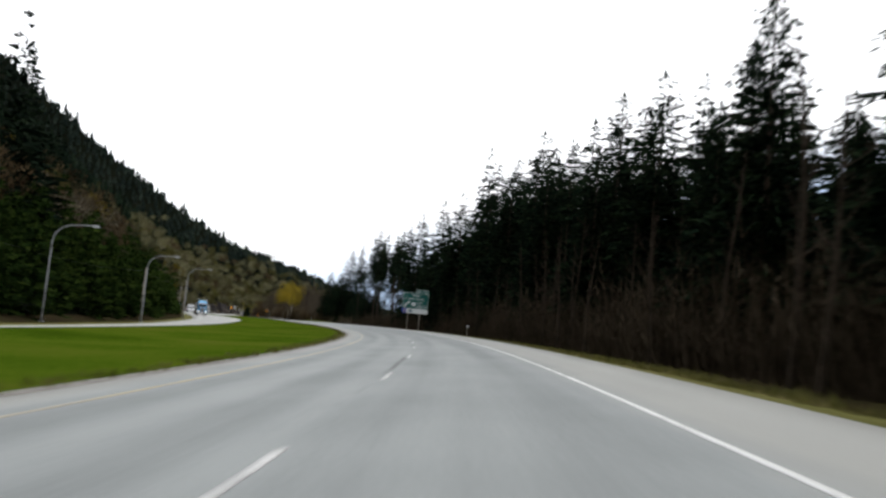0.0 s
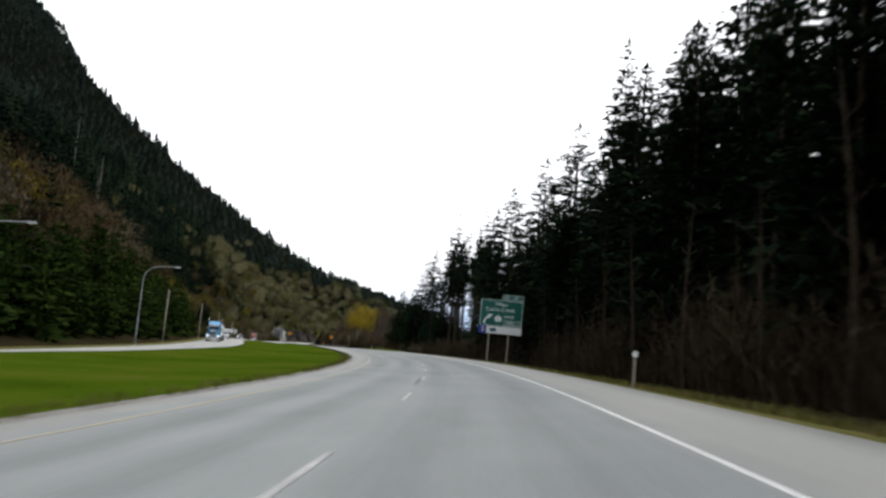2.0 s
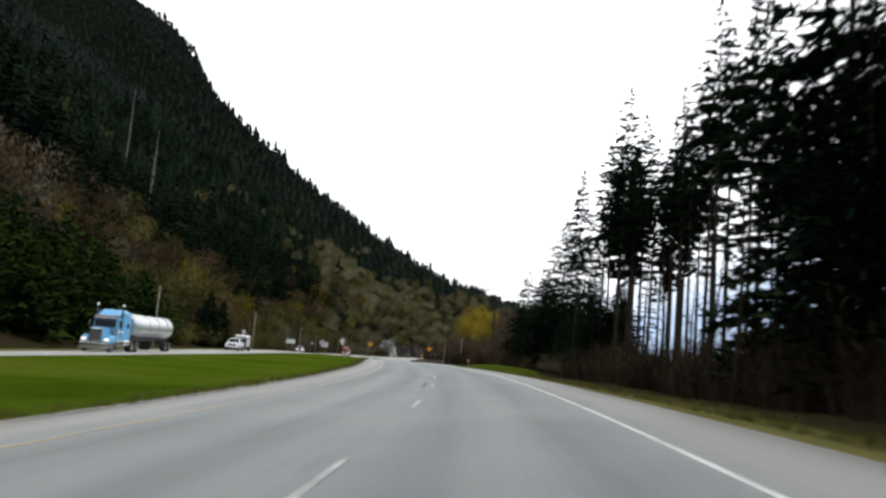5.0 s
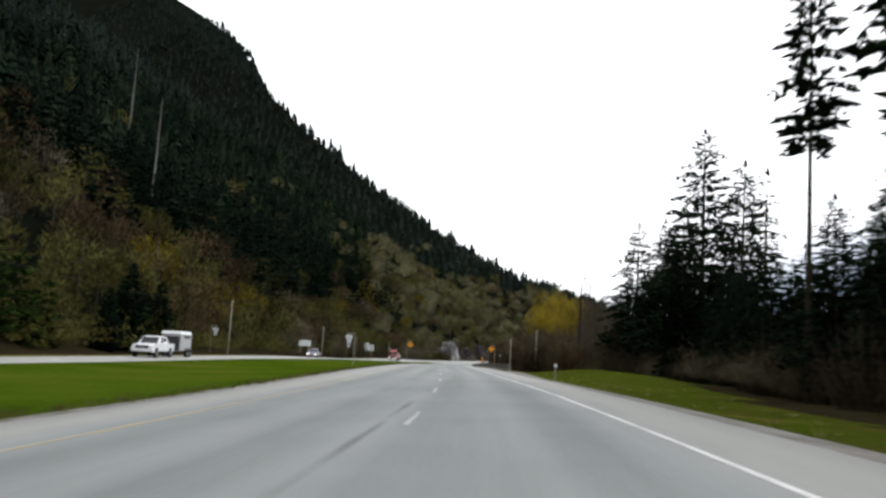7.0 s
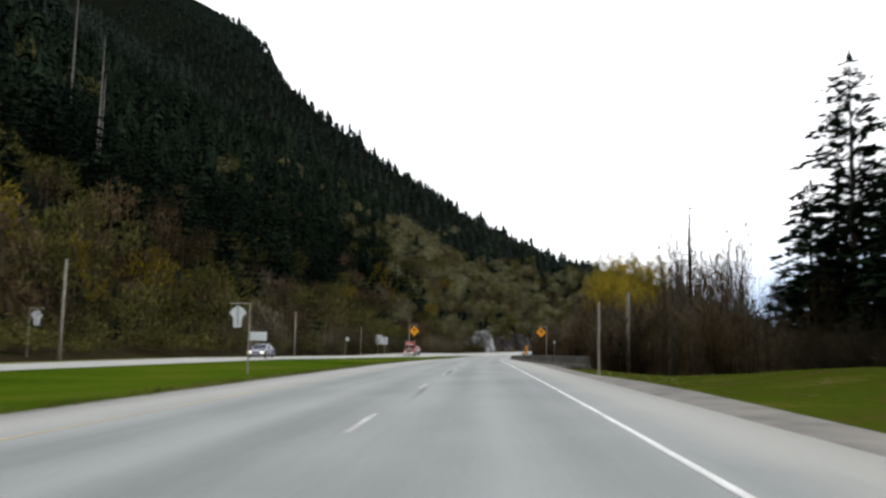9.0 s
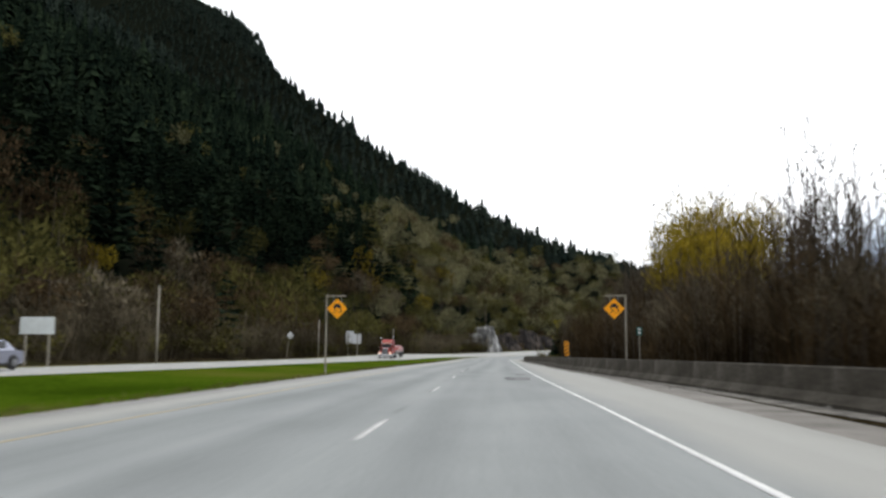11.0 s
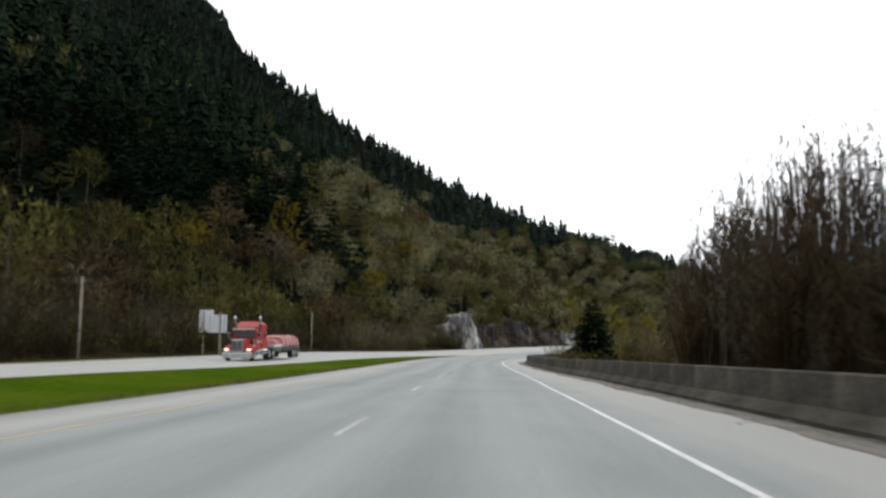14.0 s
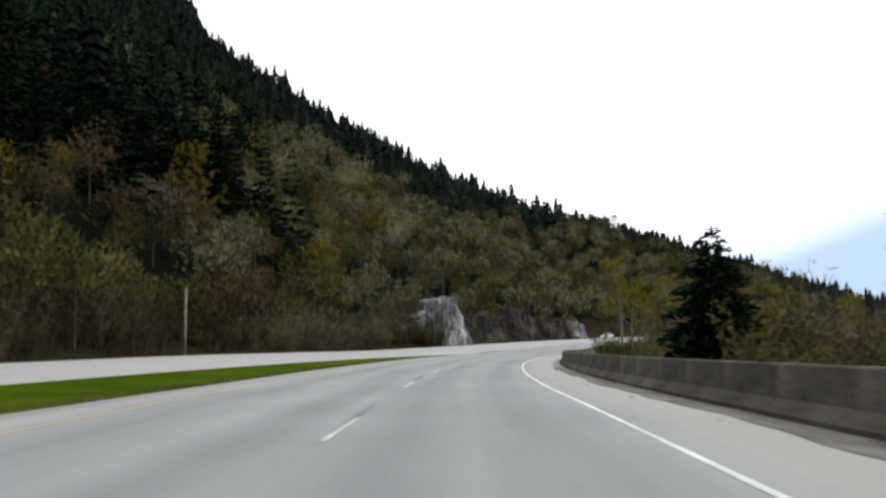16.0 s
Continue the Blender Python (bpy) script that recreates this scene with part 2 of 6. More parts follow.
TWIG = material("bare_twigs", [(0.060, 0.048, 0.034), (0.105, 0.085, 0.060), (0.15, 0.125, 0.088)], 0.9, 0.1, 1.0, 0.0, island=0.3, gloss=0.0)
BROWN_TWIG = material("brown_slope_twigs", [(0.0211, 0.0146, 0.0081), (0.0486, 0.0340, 0.0186), (0.0972, 0.0680, 0.0356)], 0.9, 0.09, 0.5, 0.0, island=0.06, gloss=0.0, soft_range=0.17)
GREY_TWIG = material("grey_slope_twigs", [(0.032, 0.026, 0.017), (0.070, 0.058, 0.038), (0.130, 0.110, 0.075)], 0.9, 0.09, 0.5, 0.0, island=0.06, gloss=0.0, soft_range=0.17)
GOLD_LEAF = material("golden_spring_leaves", [(0.0638, 0.0476, 0.0068), (0.1105, 0.0833, 0.0110), (0.1700, 0.1275, 0.0170)], 0.8, 0.09, 0.5, 0.0, island=0.08, gloss=0.0, soft_range=0.2)
BANK_TWIG = material("tan_bank_twigs", [(0.060, 0.047, 0.026), (0.115, 0.092, 0.050), (0.185, 0.150, 0.084)], 0.9, 0.09, 0.5, 0.0, island=0.12, gloss=0.0, soft_range=0.2)
# olive lightened and greyed; on the far slopes this colour stands in for haze
HAZE_PALE_LEAF = material("haze_pale_budding_twigs", [(0.0575, 0.0540, 0.0276), (0.1150, 0.1081, 0.0552), (0.1898, 0.1782, 0.0978)], 0.9, 0.09, 0.5, 0.0, island=0.06, gloss=0.0, soft_range=0.17)
OLIVE_LEAF = material("olive_spring_leaves", [(0.0259, 0.0243, 0.0081), (0.0583, 0.0543, 0.0170), (0.1094, 0.0988, 0.0308)], 0.8, 0.09, 0.5, 0.0, island=0.06, gloss=0.0, soft_range=0.17)
FRESH_LEAF = material("fresh_spring_leaves", [(0.095, 0.085, 0.012), (0.155, 0.138, 0.018), (0.23, 0.195, 0.025)], 0.8, 0.1, 0.8, 0.0, island=0.3, gloss=0.03)
YELLOW_LEAF = material("yellow_catkins", [(0.14, 0.108, 0.013), (0.25, 0.19, 0.021), (0.36, 0.272, 0.032)], 0.8, 0.12, 0.8, 0.0, island=0.15, gloss=0.0, soft_range=0.2)
GALVANISED = plain("galvanised_steel", (0.27, 0.28, 0.29), 0.5, 0.5)
SIGN_BACK = plain("sign_back_aluminium", (0.62, 0.64, 0.66), 0.5, 0.15)
WOOD_POLE = material("grey_wooden_pole", [(0.14, 0.125, 0.10), (0.24, 0.22, 0.18), (0.30, 0.28, 0.24)], 0.9, 1.0, 10, 0.5)
SIGN_GREEN = plain("sign_green", (0.002, 0.080, 0.066), 0.6)
SIGN_WHITE = plain("sign_white", (0.62, 0.66, 0.66), 0.45)
SIGN_BLUE = plain("sign_blue", (0.012, 0.05, 0.33), 0.45)
SIGN_YELLOW = plain("sign_yellow", (0.62, 0.42, 0.05), 0.45)
SIGN_ORANGE = plain("sign_orange", (0.88, 0.34, 0.002), 0.55)
SIGN_BLACK = plain("sign_black", (0.015, 0.015, 0.015), 0.5)
RED_PAINT = plain("red_truck_paint", (0.27, 0.017, 0.012), 0.35)
TARP = material("red_tarpaulin", [(0.16, 0.045, 0.04), (0.26, 0.075, 0.068), (0.36, 0.19, 0.17)], 0.7, 0.8, 5, 0.6)
BLUE_PAINT = plain("light_blue_paint", (0.13, 0.36, 0.60), 0.25)
WHITE_CAR = plain("white_car_paint", (0.72, 0.74, 0.76), 0.25)
SILVER_CAR = plain("silver_car_paint", (0.30, 0.31, 0.38), 0.25, 0.5)
CHROME = plain("chrome", (0.62, 0.63, 0.65), 0.18, 1.0)
TANK = plain("polished_tank", (0.55, 0.57, 0.58), 0.28, 0.7)
RUBBER = plain("tyre_rubber", (0.018, 0.018, 0.018), 0.85)
DARK_GLASS = plain("dark_glass", (0.012, 0.014, 0.017), 0.06, 0.0, 1.0, 0.05, 0.0)
CHASSIS = plain("dark_chassis", (0.03, 0.03, 0.032), 0.7)
GRILLE_MESH = plain("dark_grille_mesh", (0.10, 0.10, 0.105), 0.45, 0.6)
ALLOY = plain("alloy_rim", (0.20, 0.20, 0.21), 0.45, 0.6)
# pale metal, greyed further to carry the shadow on the box trailer's sides
TRAILER_GREY = plain("shadow_greyed_trailer_metal", (0.40, 0.41, 0.41), 0.5)
HEADLIGHT = emissive("lit_headlight", (1.0, 0.86, 0.66), 1.1)
AMBER_LENS = plain("amber_lens", (0.45, 0.16, 0.02), 0.3)
LAMP_GLASS = plain("lamp_lens", (0.55, 0.56, 0.55), 0.2)

# ---- the road's line: the eye's way as curves of u, carried on before and behind ----
U = np.linspace(-1, 1, 81)
line_x = np.polyval([-7.2814, -1.2177, 26.543, -21.3522, 10.6513, 52.3507], U)
line_y = np.polyval([6.2802, 2.026, -15.6709, 201.3244, 212.3779], U)
line_z = np.polyval([-0.0466, -0.9428, -3.1355, -1.1568], U) - 1.06
LINE = [Vector((x, y, z)) for x, y, z in zip(line_x, line_y, line_z)]
turn_way, p = radians(-2.2), LINE[-1].copy()
for i in range(124):                      # onward: the road bends to the right
    if i >= 4:
        turn_way -= 5 / 330
    p = p + Vector((-math.sin(turn_way) * 5, math.cos(turn_way) * 5, -0.1 if i < 20 else 0.0))
    LINE.append(p)
back_way, p, before = radians(-25.3), LINE[0].copy(), []
for i in range(32):
    p = p - Vector((-math.sin(back_way) * 5, math.cos(back_way) * 5, 0))
    before.append(p)
LINE = np.array(before[::-1] + LINE)
step = np.hypot(np.diff(LINE[:, 0]), np.diff(LINE[:, 1]))
LINE_S = np.concatenate([[0], np.cumsum(step)])
LINE_S -= LINE_S[32]
LINE_H = np.unwrap(np.arctan2(-np.gradient(LINE[:, 0], LINE_S), np.gradient(LINE[:, 1], LINE_S)))
S_MIN, S_MAX = -150.0, 990.0


def bank(s):
    """Cross-fall of the carriageway: right side up in the left-hand bend."""
    return np.tan(np.radians(np.interp(s, [0, 110, 184, 221, 246, 306, 396, 432, 520], [5, 5, 3.7, 2.4, 1.0, 0.3, 0, -1, -2.5])))


def left_edge(s): return np.interp(s, [0, 110, 200, 260, 330, 410, 440, 480], [-6.6, -6.9, -7.4, -7.7, -7.6, -7.9, -6.9, -6.9])
def right_edge(s): return np.interp(s, [0, 60, 110, 250, 290, 330, 390, 430], [4.7, 4.9, 4.5, 4.0, 4.3, 5.0, 5.0, 4.7])
def opp_near(s): return np.interp(s, [0, 120, 160, 240, 283, 307, 340, 400, 424, 450, 482, 510, 540], [-24, -23.5, -22, -24, -23, -20.5, -16.8, -15.0, -14.4, -13.6, -12.4, -10.2, -7.6])
def opp_far(s): return np.interp(s, [0, 120, 160, 240, 300, 340, 380, 400, 424, 450, 482, 510, 535, 560], [-34, -33, -31.2, -32, -29.5, -27, -27.3, -27.6, -28, -27.5, -27.8, -24, -19.5, -18])
def opp_level(s): return np.interp(s, [0, 118, 157, 220, 270, 320, 380, 412, 445, 482, 520, 700], [-2.1, -1.95, -1.5, -0.95, -0.45, 0, 0.12, 0.26, 0.46, 0.68, 0.7, 0.7])
def barrier_at(s): return np.interp(s, [300, 320, 342, 355, 390, 438, 700], [7.3, 6.8, 5.7, 5.3, 5.1, 4.95, 4.95])


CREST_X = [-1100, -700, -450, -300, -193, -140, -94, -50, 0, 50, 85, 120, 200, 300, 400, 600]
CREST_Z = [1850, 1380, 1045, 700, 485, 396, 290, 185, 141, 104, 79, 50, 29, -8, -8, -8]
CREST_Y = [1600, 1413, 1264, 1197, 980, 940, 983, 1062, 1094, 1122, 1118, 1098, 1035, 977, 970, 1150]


def plan(s, d):
    """World x, y and road level of a place s along the road and d to its right."""
    h = np.interp(s, LINE_S, LINE_H)
    x, y, z = (np.interp(s, LINE_S, LINE[:, k]) for k in range(3))
    return x + np.cos(h) * d, y + np.sin(h) * d, z


def fuzz(x, y, size, seed=0.0):
    """Smooth wandering between -1 and 1."""
    a = np.sin(x / size + 1.3 + seed) * np.cos(y / size * 1.1 - 0.7 + seed * 2)
    b = np.sin((x * 0.6 + y) / size * 2.1 + 2.1 + seed) * np.cos((y * 0.5 - x) / size * 2.3 + seed)
    return 0.6 * a + 0.4 * b


def surface(s, d):
    """Height of the ground over the road's level line."""
    s, d = np.broadcast_arrays(np.asarray(s, float), np.asarray(d, float))
    x, y, z = plan(s, d)
    b, le, re = bank(s), left_edge(s), right_edge(s)
    on, of, ol = opp_near(s), opp_far(s), opp_level(s)
    h = d * b
    # median
    f = np.clip((le - d) / np.maximum(le - on, 0.3), 0, 1)
    h = np.where(d < le, (1 - f) * le * b + f * (ol + (on - of) * b) - 0.25 * np.sin(f * np.pi) * np.clip((le - on) / 8, 0, 1), h)
    # far carriageway, verge and mountain side
    a = -d
    m = np.interp(s, [0, 560, 620, 680, 740, 850], [0.74, 0.68, 0.62, 0.33, 0.515, 0.46])
    foot = np.interp(s, [0, 400, 460, 520, 560, 900], [37, 37, 34, 30, 28, 28])
    rise = 0.16 * np.clip(a - (-of + 2.0), 0, 12) + m * np.maximum(0, a - foot) * np.clip((a - foot) / 14, 0.35, 1)
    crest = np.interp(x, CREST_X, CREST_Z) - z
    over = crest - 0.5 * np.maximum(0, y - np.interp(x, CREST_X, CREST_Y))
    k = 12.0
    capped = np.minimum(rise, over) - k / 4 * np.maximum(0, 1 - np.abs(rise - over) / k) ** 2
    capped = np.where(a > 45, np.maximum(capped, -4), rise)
    bumps = np.clip((a - 36) / 40, 0, 1) * (2.5 * fuzz(x, y, 38) + 6 * fuzz(x, y, 120, 2.0) * np.clip((a - 60) / 120, 0, 1))
    h = np.where(d < on, ol + (d - of) * b, h)
    h = np.where(d < of, ol + capped + bumps, h)
    # right-hand verge, forest floor, river bank
    edge_h = re * b
    wet = np.interp(s, [285, 310, 700], [0, 1, 1])
    mound = 0.9 * np.exp(-((s - 268) / 16) ** 2 - ((d - 13) / 6) ** 2)
    verge = edge_h - 0.12 * np.clip(d - re, 0, 3) * (1 - wet) * 0.6
    forest = verge + mound + 0.25 * fuzz(x, y, 6) * np.clip((d - 9) / 4, 0, 1) - np.clip((d - 40) / 40, 0, 1) * 3
    bankside = edge_h - np.clip((d - 7.5) / 20, 0, 1) * 3.2 - np.clip((d - 30) / 30, 0, 1) * 2.5 + 0.2 * fuzz(x, y, 5) * np.clip((d - 9) / 4, 0, 1)
    h = np.where(d > re, (1 - wet) * forest + wet * bankside, h)
    return h


def spot(s, d, h=0.0):
    """World place on the ground at s, d, raised by h."""
    x, y, z = plan(s, d)
    return Vector((float(x), float(y), float(z + surface(s, d)) + h))


def heading(s):
    """Degrees by which the road's way at s is turned from +y."""
    return math.degrees(float(np.interp(s, LINE_S, LINE_H)))


def stand(s, d, turn=0.0, h=0.0):
    """Pose at s, d, with y along the road."""
    q = spot(s, d, h)
    return pose(q.x, q.y, q.z, 0, 0, heading(s) + turn)


def grade(s):
    """Degrees by which the road climbs at s."""
    return math.degrees(math.atan(float(np.interp(s + 3, LINE_S, LINE[:, 2]) - np.interp(s - 3, LINE_S, LINE[:, 2])) / 6))


# ---- mesh helpers ----
def mesh_from(name, verts, faces, mats, smooth=False, index=None, uvs=None):
    me = bpy.data.meshes.new(name)
    verts, faces = np.asarray(verts, np.float32), np.asarray(faces, np.int32)
    k = faces.shape[1]
    me.vertices.add(len(verts))
    me.vertices.foreach_set("co", verts.ravel())
    me.loops.add(faces.size)
    me.loops.foreach_set("vertex_index", faces.ravel())
    me.polygons.add(len(faces))
    me.polygons.foreach_set("loop_start", np.arange(0, faces.size, k, dtype=np.int32))
    me.polygons.foreach_set("loop_total", np.full(len(faces), k, np.int32))
    if smooth:
        me.polygons.foreach_set("use_smooth", np.ones(len(faces), bool))
    for m in mats:
        me.materials.append(m)
    if index is not None:
        me.polygons.foreach_set("material_index", np.asarray(index, np.int32))
    if uvs is not None:
        lay = me.uv_layers.new(name="UVMap")
        lay.data.foreach_set("uv", np.asarray(uvs, np.float32)[faces.ravel()].ravel())
    me.update(calc_edges=True)
    return me


def part(name, bm, mat, parent=None, label="", smooth=False):
    """Link a bmesh as one mesh object under a thing or a part."""
    me = bpy.data.meshes.new(name)
    bm.to_mesh(me)
    bm.free()
    me.materials.append(mat)
    if smooth:
        for q in me.polygons:
            q.use_smooth = True
    ob = new(name, me)
    ob.parent = parent
    if label:
        tagged(ob, label)
    return ob


def box(sx, sy, sz, at=(0, 0, 0), bevel=0.0, rot=None, taper=None):
    """A bevelled box whose middle lies at the given place; taper scales its top in x and y."""
    bm = bmesh.new()
    bmesh.ops.create_cube(bm, size=1)
    for v in bm.verts:
        v.co = Vector((v.co.x * sx, v.co.y * sy, v.co.z * sz))
        if taper and v.co.z > 0:
            v.co.x *= taper[0]
            v.co.y = v.co.y * taper[1] + (taper[2] if len(taper) > 2 else 0)
    if bevel:
        bmesh.ops.bevel(bm, geom=bm.edges[:], offset=bevel, segments=2, affect="EDGES", profile=0.6)
    m = Matrix.Translation(at) @ (rot or Matrix())
    bmesh.ops.transform(bm, matrix=m, verts=bm.verts)
    return bm


def tube(points, radii, sides=8, cap=True):
    """A round tube along points."""
    bm = bmesh.new()
    rings = []
    for i, q in enumerate(points):
        q = Vector(q)
        way = (Vector(points[min(i + 1, len(points) - 1)]) - Vector(points[max(i - 1, 0)])).normalized()
        a = way.orthogonal().normalized() if abs(way.z) < 0.99 else Vector((1, 0, 0))
        if rings:
            a = (last - way * last.dot(way)).normalized()
        last, c = a, way.cross(a)
        rings.append([bm.verts.new(q + radii[i] * (math.cos(t) * a + math.sin(t) * c)) for t in (2 * math.pi * k / sides for k in range(sides))])
    for r0, r1 in zip(rings, rings[1:]):
        for k in range(sides):
            bm.faces.new((r0[k], r0[(k + 1) % sides], r1[(k + 1) % sides], r1[k]))
    if cap:
        bm.faces.new(rings[0][::-1])
        bm.faces.new(rings[-1])
    bmesh.ops.recalc_face_normals(bm, faces=bm.faces)
    return bm


def disc(radius, width, at, sides=20, axis="X"):
    """A wheel-like drum on the given axis with rounded shoulders."""
    bm = bmesh.new()
    prof = [(-0.5, 0.80), (-0.5, 0.93), (-0.38, 1.0), (0.38, 1.0), (0.5, 0.93), (0.5, 0.80)]
    rings = []
    for w, r in prof:
        rings.append([bm.verts.new((w * width, radius * r * math.cos(t), radius * r * math.sin(t))) for t in (2 * math.pi * k / sides for k in range(sides))])
    for r0, r1 in zip(rings, rings[1:]):
        for k in range(sides):
            bm.faces.new((r0[k], r0[(k + 1) % sides], r1[(k + 1) % sides], r1[k]))
    bm.faces.new(rings[0][::-1])
    bm.faces.new(rings[-1])
    bmesh.ops.recalc_face_normals(bm, faces=bm.faces)
    if axis == "Y":
        bmesh.ops.rotate(bm, matrix=Matrix.Rotation(math.pi / 2, 3, "Z"), verts=bm.verts)
    bmesh.ops.translate(bm, vec=at, verts=bm.verts)
    return bm


def flat(outline, depth=0.01, at=(0, 0, 0)):
    """A thin plate in the x-z plane, facing -y, cut to an outline."""
    bm = bmesh.new()
    front = [bm.verts.new((x, -depth / 2, z)) for x, z in outline]
    back = [bm.verts.new((x, depth / 2, z)) for x, z in outline]
    bm.faces.new(front)
    bm.faces.new(back[::-1])
    n = len(outline)
    for k in range(n):
        bm.faces.new((front[k], back[k], back[(k + 1) % n], front[(k + 1) % n]))
    bmesh.ops.recalc_face_normals(bm, faces=bm.faces)
    bmesh.ops.translate(bm, vec=at, verts=bm.verts)
    return bm


def rect(w, h, r=0.0):
    if not r:
        return [(-w / 2, -h / 2), (w / 2, -h / 2), (w / 2, h / 2), (-w / 2, h / 2)]
    out = []
    for cx, cz, a0 in ((w / 2 - r, -h / 2 + r, -90), (w / 2 - r, h / 2 - r, 0), (-w / 2 + r, h / 2 - r, 90), (-w / 2 + r, -h / 2 + r, 180)):
        out += [(cx + r * math.cos(radians(a0 + k * 30)), cz + r * math.sin(radians(a0 + k * 30))) for k in range(4)]
    return out


def empty(name, m, label, category, group="", kind=""):
    ob = new(name)
    ob.matrix_world = m
    return tagged(ob, label, category, group, kind)


# ---- ground: one sheet along the valley ----
rows_s = np.concatenate([np.arange(S_MIN, 480, 3.0), np.arange(480, S_MAX, 6.0)])
cols = np.array([-1150, -950, -780, -640, -520, -440, -380, -330, -285, -245, -210, -180, -155, -135, -118, -103, -90, -80, -71, -63, -56, -50, -45, -41, -38,
                 -36, 0, 1, 2, 3, 4, 5, 6, 7, 8, 9, 10, 11, 12, 7.2, 8.2, 9.5, 11, 13, 15.5, 18.5, 22, 26, 31, 37, 45, 55, 70, 90, 120, 160, 210])
grid_d = np.zeros((len(rows_s), len(cols)))
for j, s in enumerate(rows_s):
    le, re, on, of = float(left_edge(s)), float(right_edge(s)), float(opp_near(s)), float(opp_far(s))
    row = cols.copy()
    reach = np.interp(s, [S_MIN, 230, 300, 420, 660, 720], [430, 430, 1150, 1150, 1150, 2100])
    row[:26] = np.where(row[:26] < -90, -90 + (row[:26] + 90) * (reach - 90) / (1150 - 90), row[:26])
    row[26:39] = [of - 2.0, of, of + 0.5, on - 0.5, on, on * 0.7 + le * 0.3, on * 0.35 + le * 0.65, le - 0.6, le, le + 0.5, re - 0.5, re, re + 1.2]
    row[39:] = np.maximum(row[39:], re + 1.25 + 0.01 * np.arange(len(row) - 39))
    grid_d[j] = row
ss = np.repeat(rows_s[:, None], len(cols), 1)
gx, gy, gz = plan(ss, grid_d)
gh = surface(ss, grid_d)
sunk = ((grid_d > opp_far(ss) + 0.2) & (grid_d < opp_near(ss) - 0.2)) | ((grid_d > left_edge(ss) + 0.2) & (grid_d < right_edge(ss) - 0.2))
gz = gz + gh - np.where(sunk, 0.2, 0.0) - 0.01
nr, nc = gx.shape
ids = np.arange(nr * nc).reshape(nr, nc)
quads = np.stack([ids[:-1, :-1], ids[:-1, 1:], ids[1:, 1:], ids[1:, :-1]], -1).reshape(-1, 4)
mid_d = (grid_d[:-1, :-1] + grid_d[1:, 1:]) / 2
mid_s = (ss[:-1, :-1] + ss[1:, 1:]) / 2
k = np.broadcast_to(np.arange(nc - 1), mid_d.shape)
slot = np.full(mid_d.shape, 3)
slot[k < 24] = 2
slot[(k >= 24) & (k < 26)] = 3
slot[k == 26] = 1
slot[(k >= 27) & (k < 35)] = 0
slot[(k >= 35) & (k < 38)] = 4
slot[k == 33] = 4
verge_grass = (k >= 37) & (mid_d < np.interp(mid_s, [0, 100, 180, 215, 240, 262, 290, 300], [7.0, 7.4, 7.8, 10, 13, 20, 14, 4]))
slot[verge_grass] = np.where(mid_s[verge_grass] > 190, 5, 1)
slot[(k == 37) & (mid_s > 190) & (mid_s < 300)] = 4
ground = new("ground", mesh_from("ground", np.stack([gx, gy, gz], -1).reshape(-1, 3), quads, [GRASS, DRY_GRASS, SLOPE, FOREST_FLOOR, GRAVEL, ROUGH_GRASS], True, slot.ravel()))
tagged(ground, "valley floor with mown grass median and forested mountain side", "ground", kind="structure")

# wide river flat that carries the ground to the horizon
bm = bmesh.new()
bmesh.ops.create_circle(bm, cap_ends=True, segments=64, radius=4000)
bmesh.ops.translate(bm, vec=(300, 300, -13.5), verts=bm.verts)
tagged(part("water", bm, WATER), "wide grey river flat beyond the trees", "water", kind="structure")


def strip(s0, s1, near, far, lift, thick, step_m=2.0, cuts=8):
    """A slab along the road between two offsets, with sides; returns verts, quads, uvs."""
    srow = np.arange(s0, s1 + 0.01, step_m)
    f = np.linspace(0, 1, cuts + 1)
    S = np.repeat(srow[:, None], cuts + 1, 1)
    a, b = near(srow)[:, None], far(srow)[:, None]
    D = a + (b - a) * f[None, :]
    x, y, z = plan(S, D)
    z = z + surface(S, np.clip(D, np.minimum(a, b) + 0.001, np.maximum(a, b) - 0.001)) + lift
    S2 = np.concatenate([S[:, :1], S, S[:, -1:]], 1)
    D2 = np.concatenate([D[:, :1], D, D[:, -1:]], 1)
    x, y = (np.concatenate([q[:, :1], q, q[:, -1:]], 1) for q in (x, y))
    z = np.concatenate([z[:, :1] - thick, z, z[:, -1:] - thick], 1)
    n, c = x.shape
    i = np.arange(n * c).reshape(n, c)
    q = np.stack([i[:-1, :-1], i[:-1, 1:], i[1:, 1:], i[1:, :-1]], -1).reshape(-1, 4)
    return np.stack([x, y, z], -1).reshape(-1, 3), q, np.stack([S2, D2], -1).reshape(-1, 2)


def fixed(v):
    return lambda s: np.full(np.shape(s), float(v))


v, q, t = strip(S_MIN + 2, S_MAX - 10, left_edge, right_edge, 0.0, 0.14, 2.0, 12)
road = new("road", mesh_from("road", v, q, [ASPHALT], True, None, t))
tagged(road, "worn grey two-lane asphalt carriageway with pale shoulders", "road", kind="structure")
v, q, t = strip(S_MIN + 2, S_MAX - 10, opp_far, opp_near, 0.0, 0.14, 2.0, 8)
road_far = new("road", mesh_from("road_far", v, q, [OLD_ASPHALT], True, None, t))
tagged(road_far, "pale asphalt carriageway for oncoming traffic", "road", kind="structure")
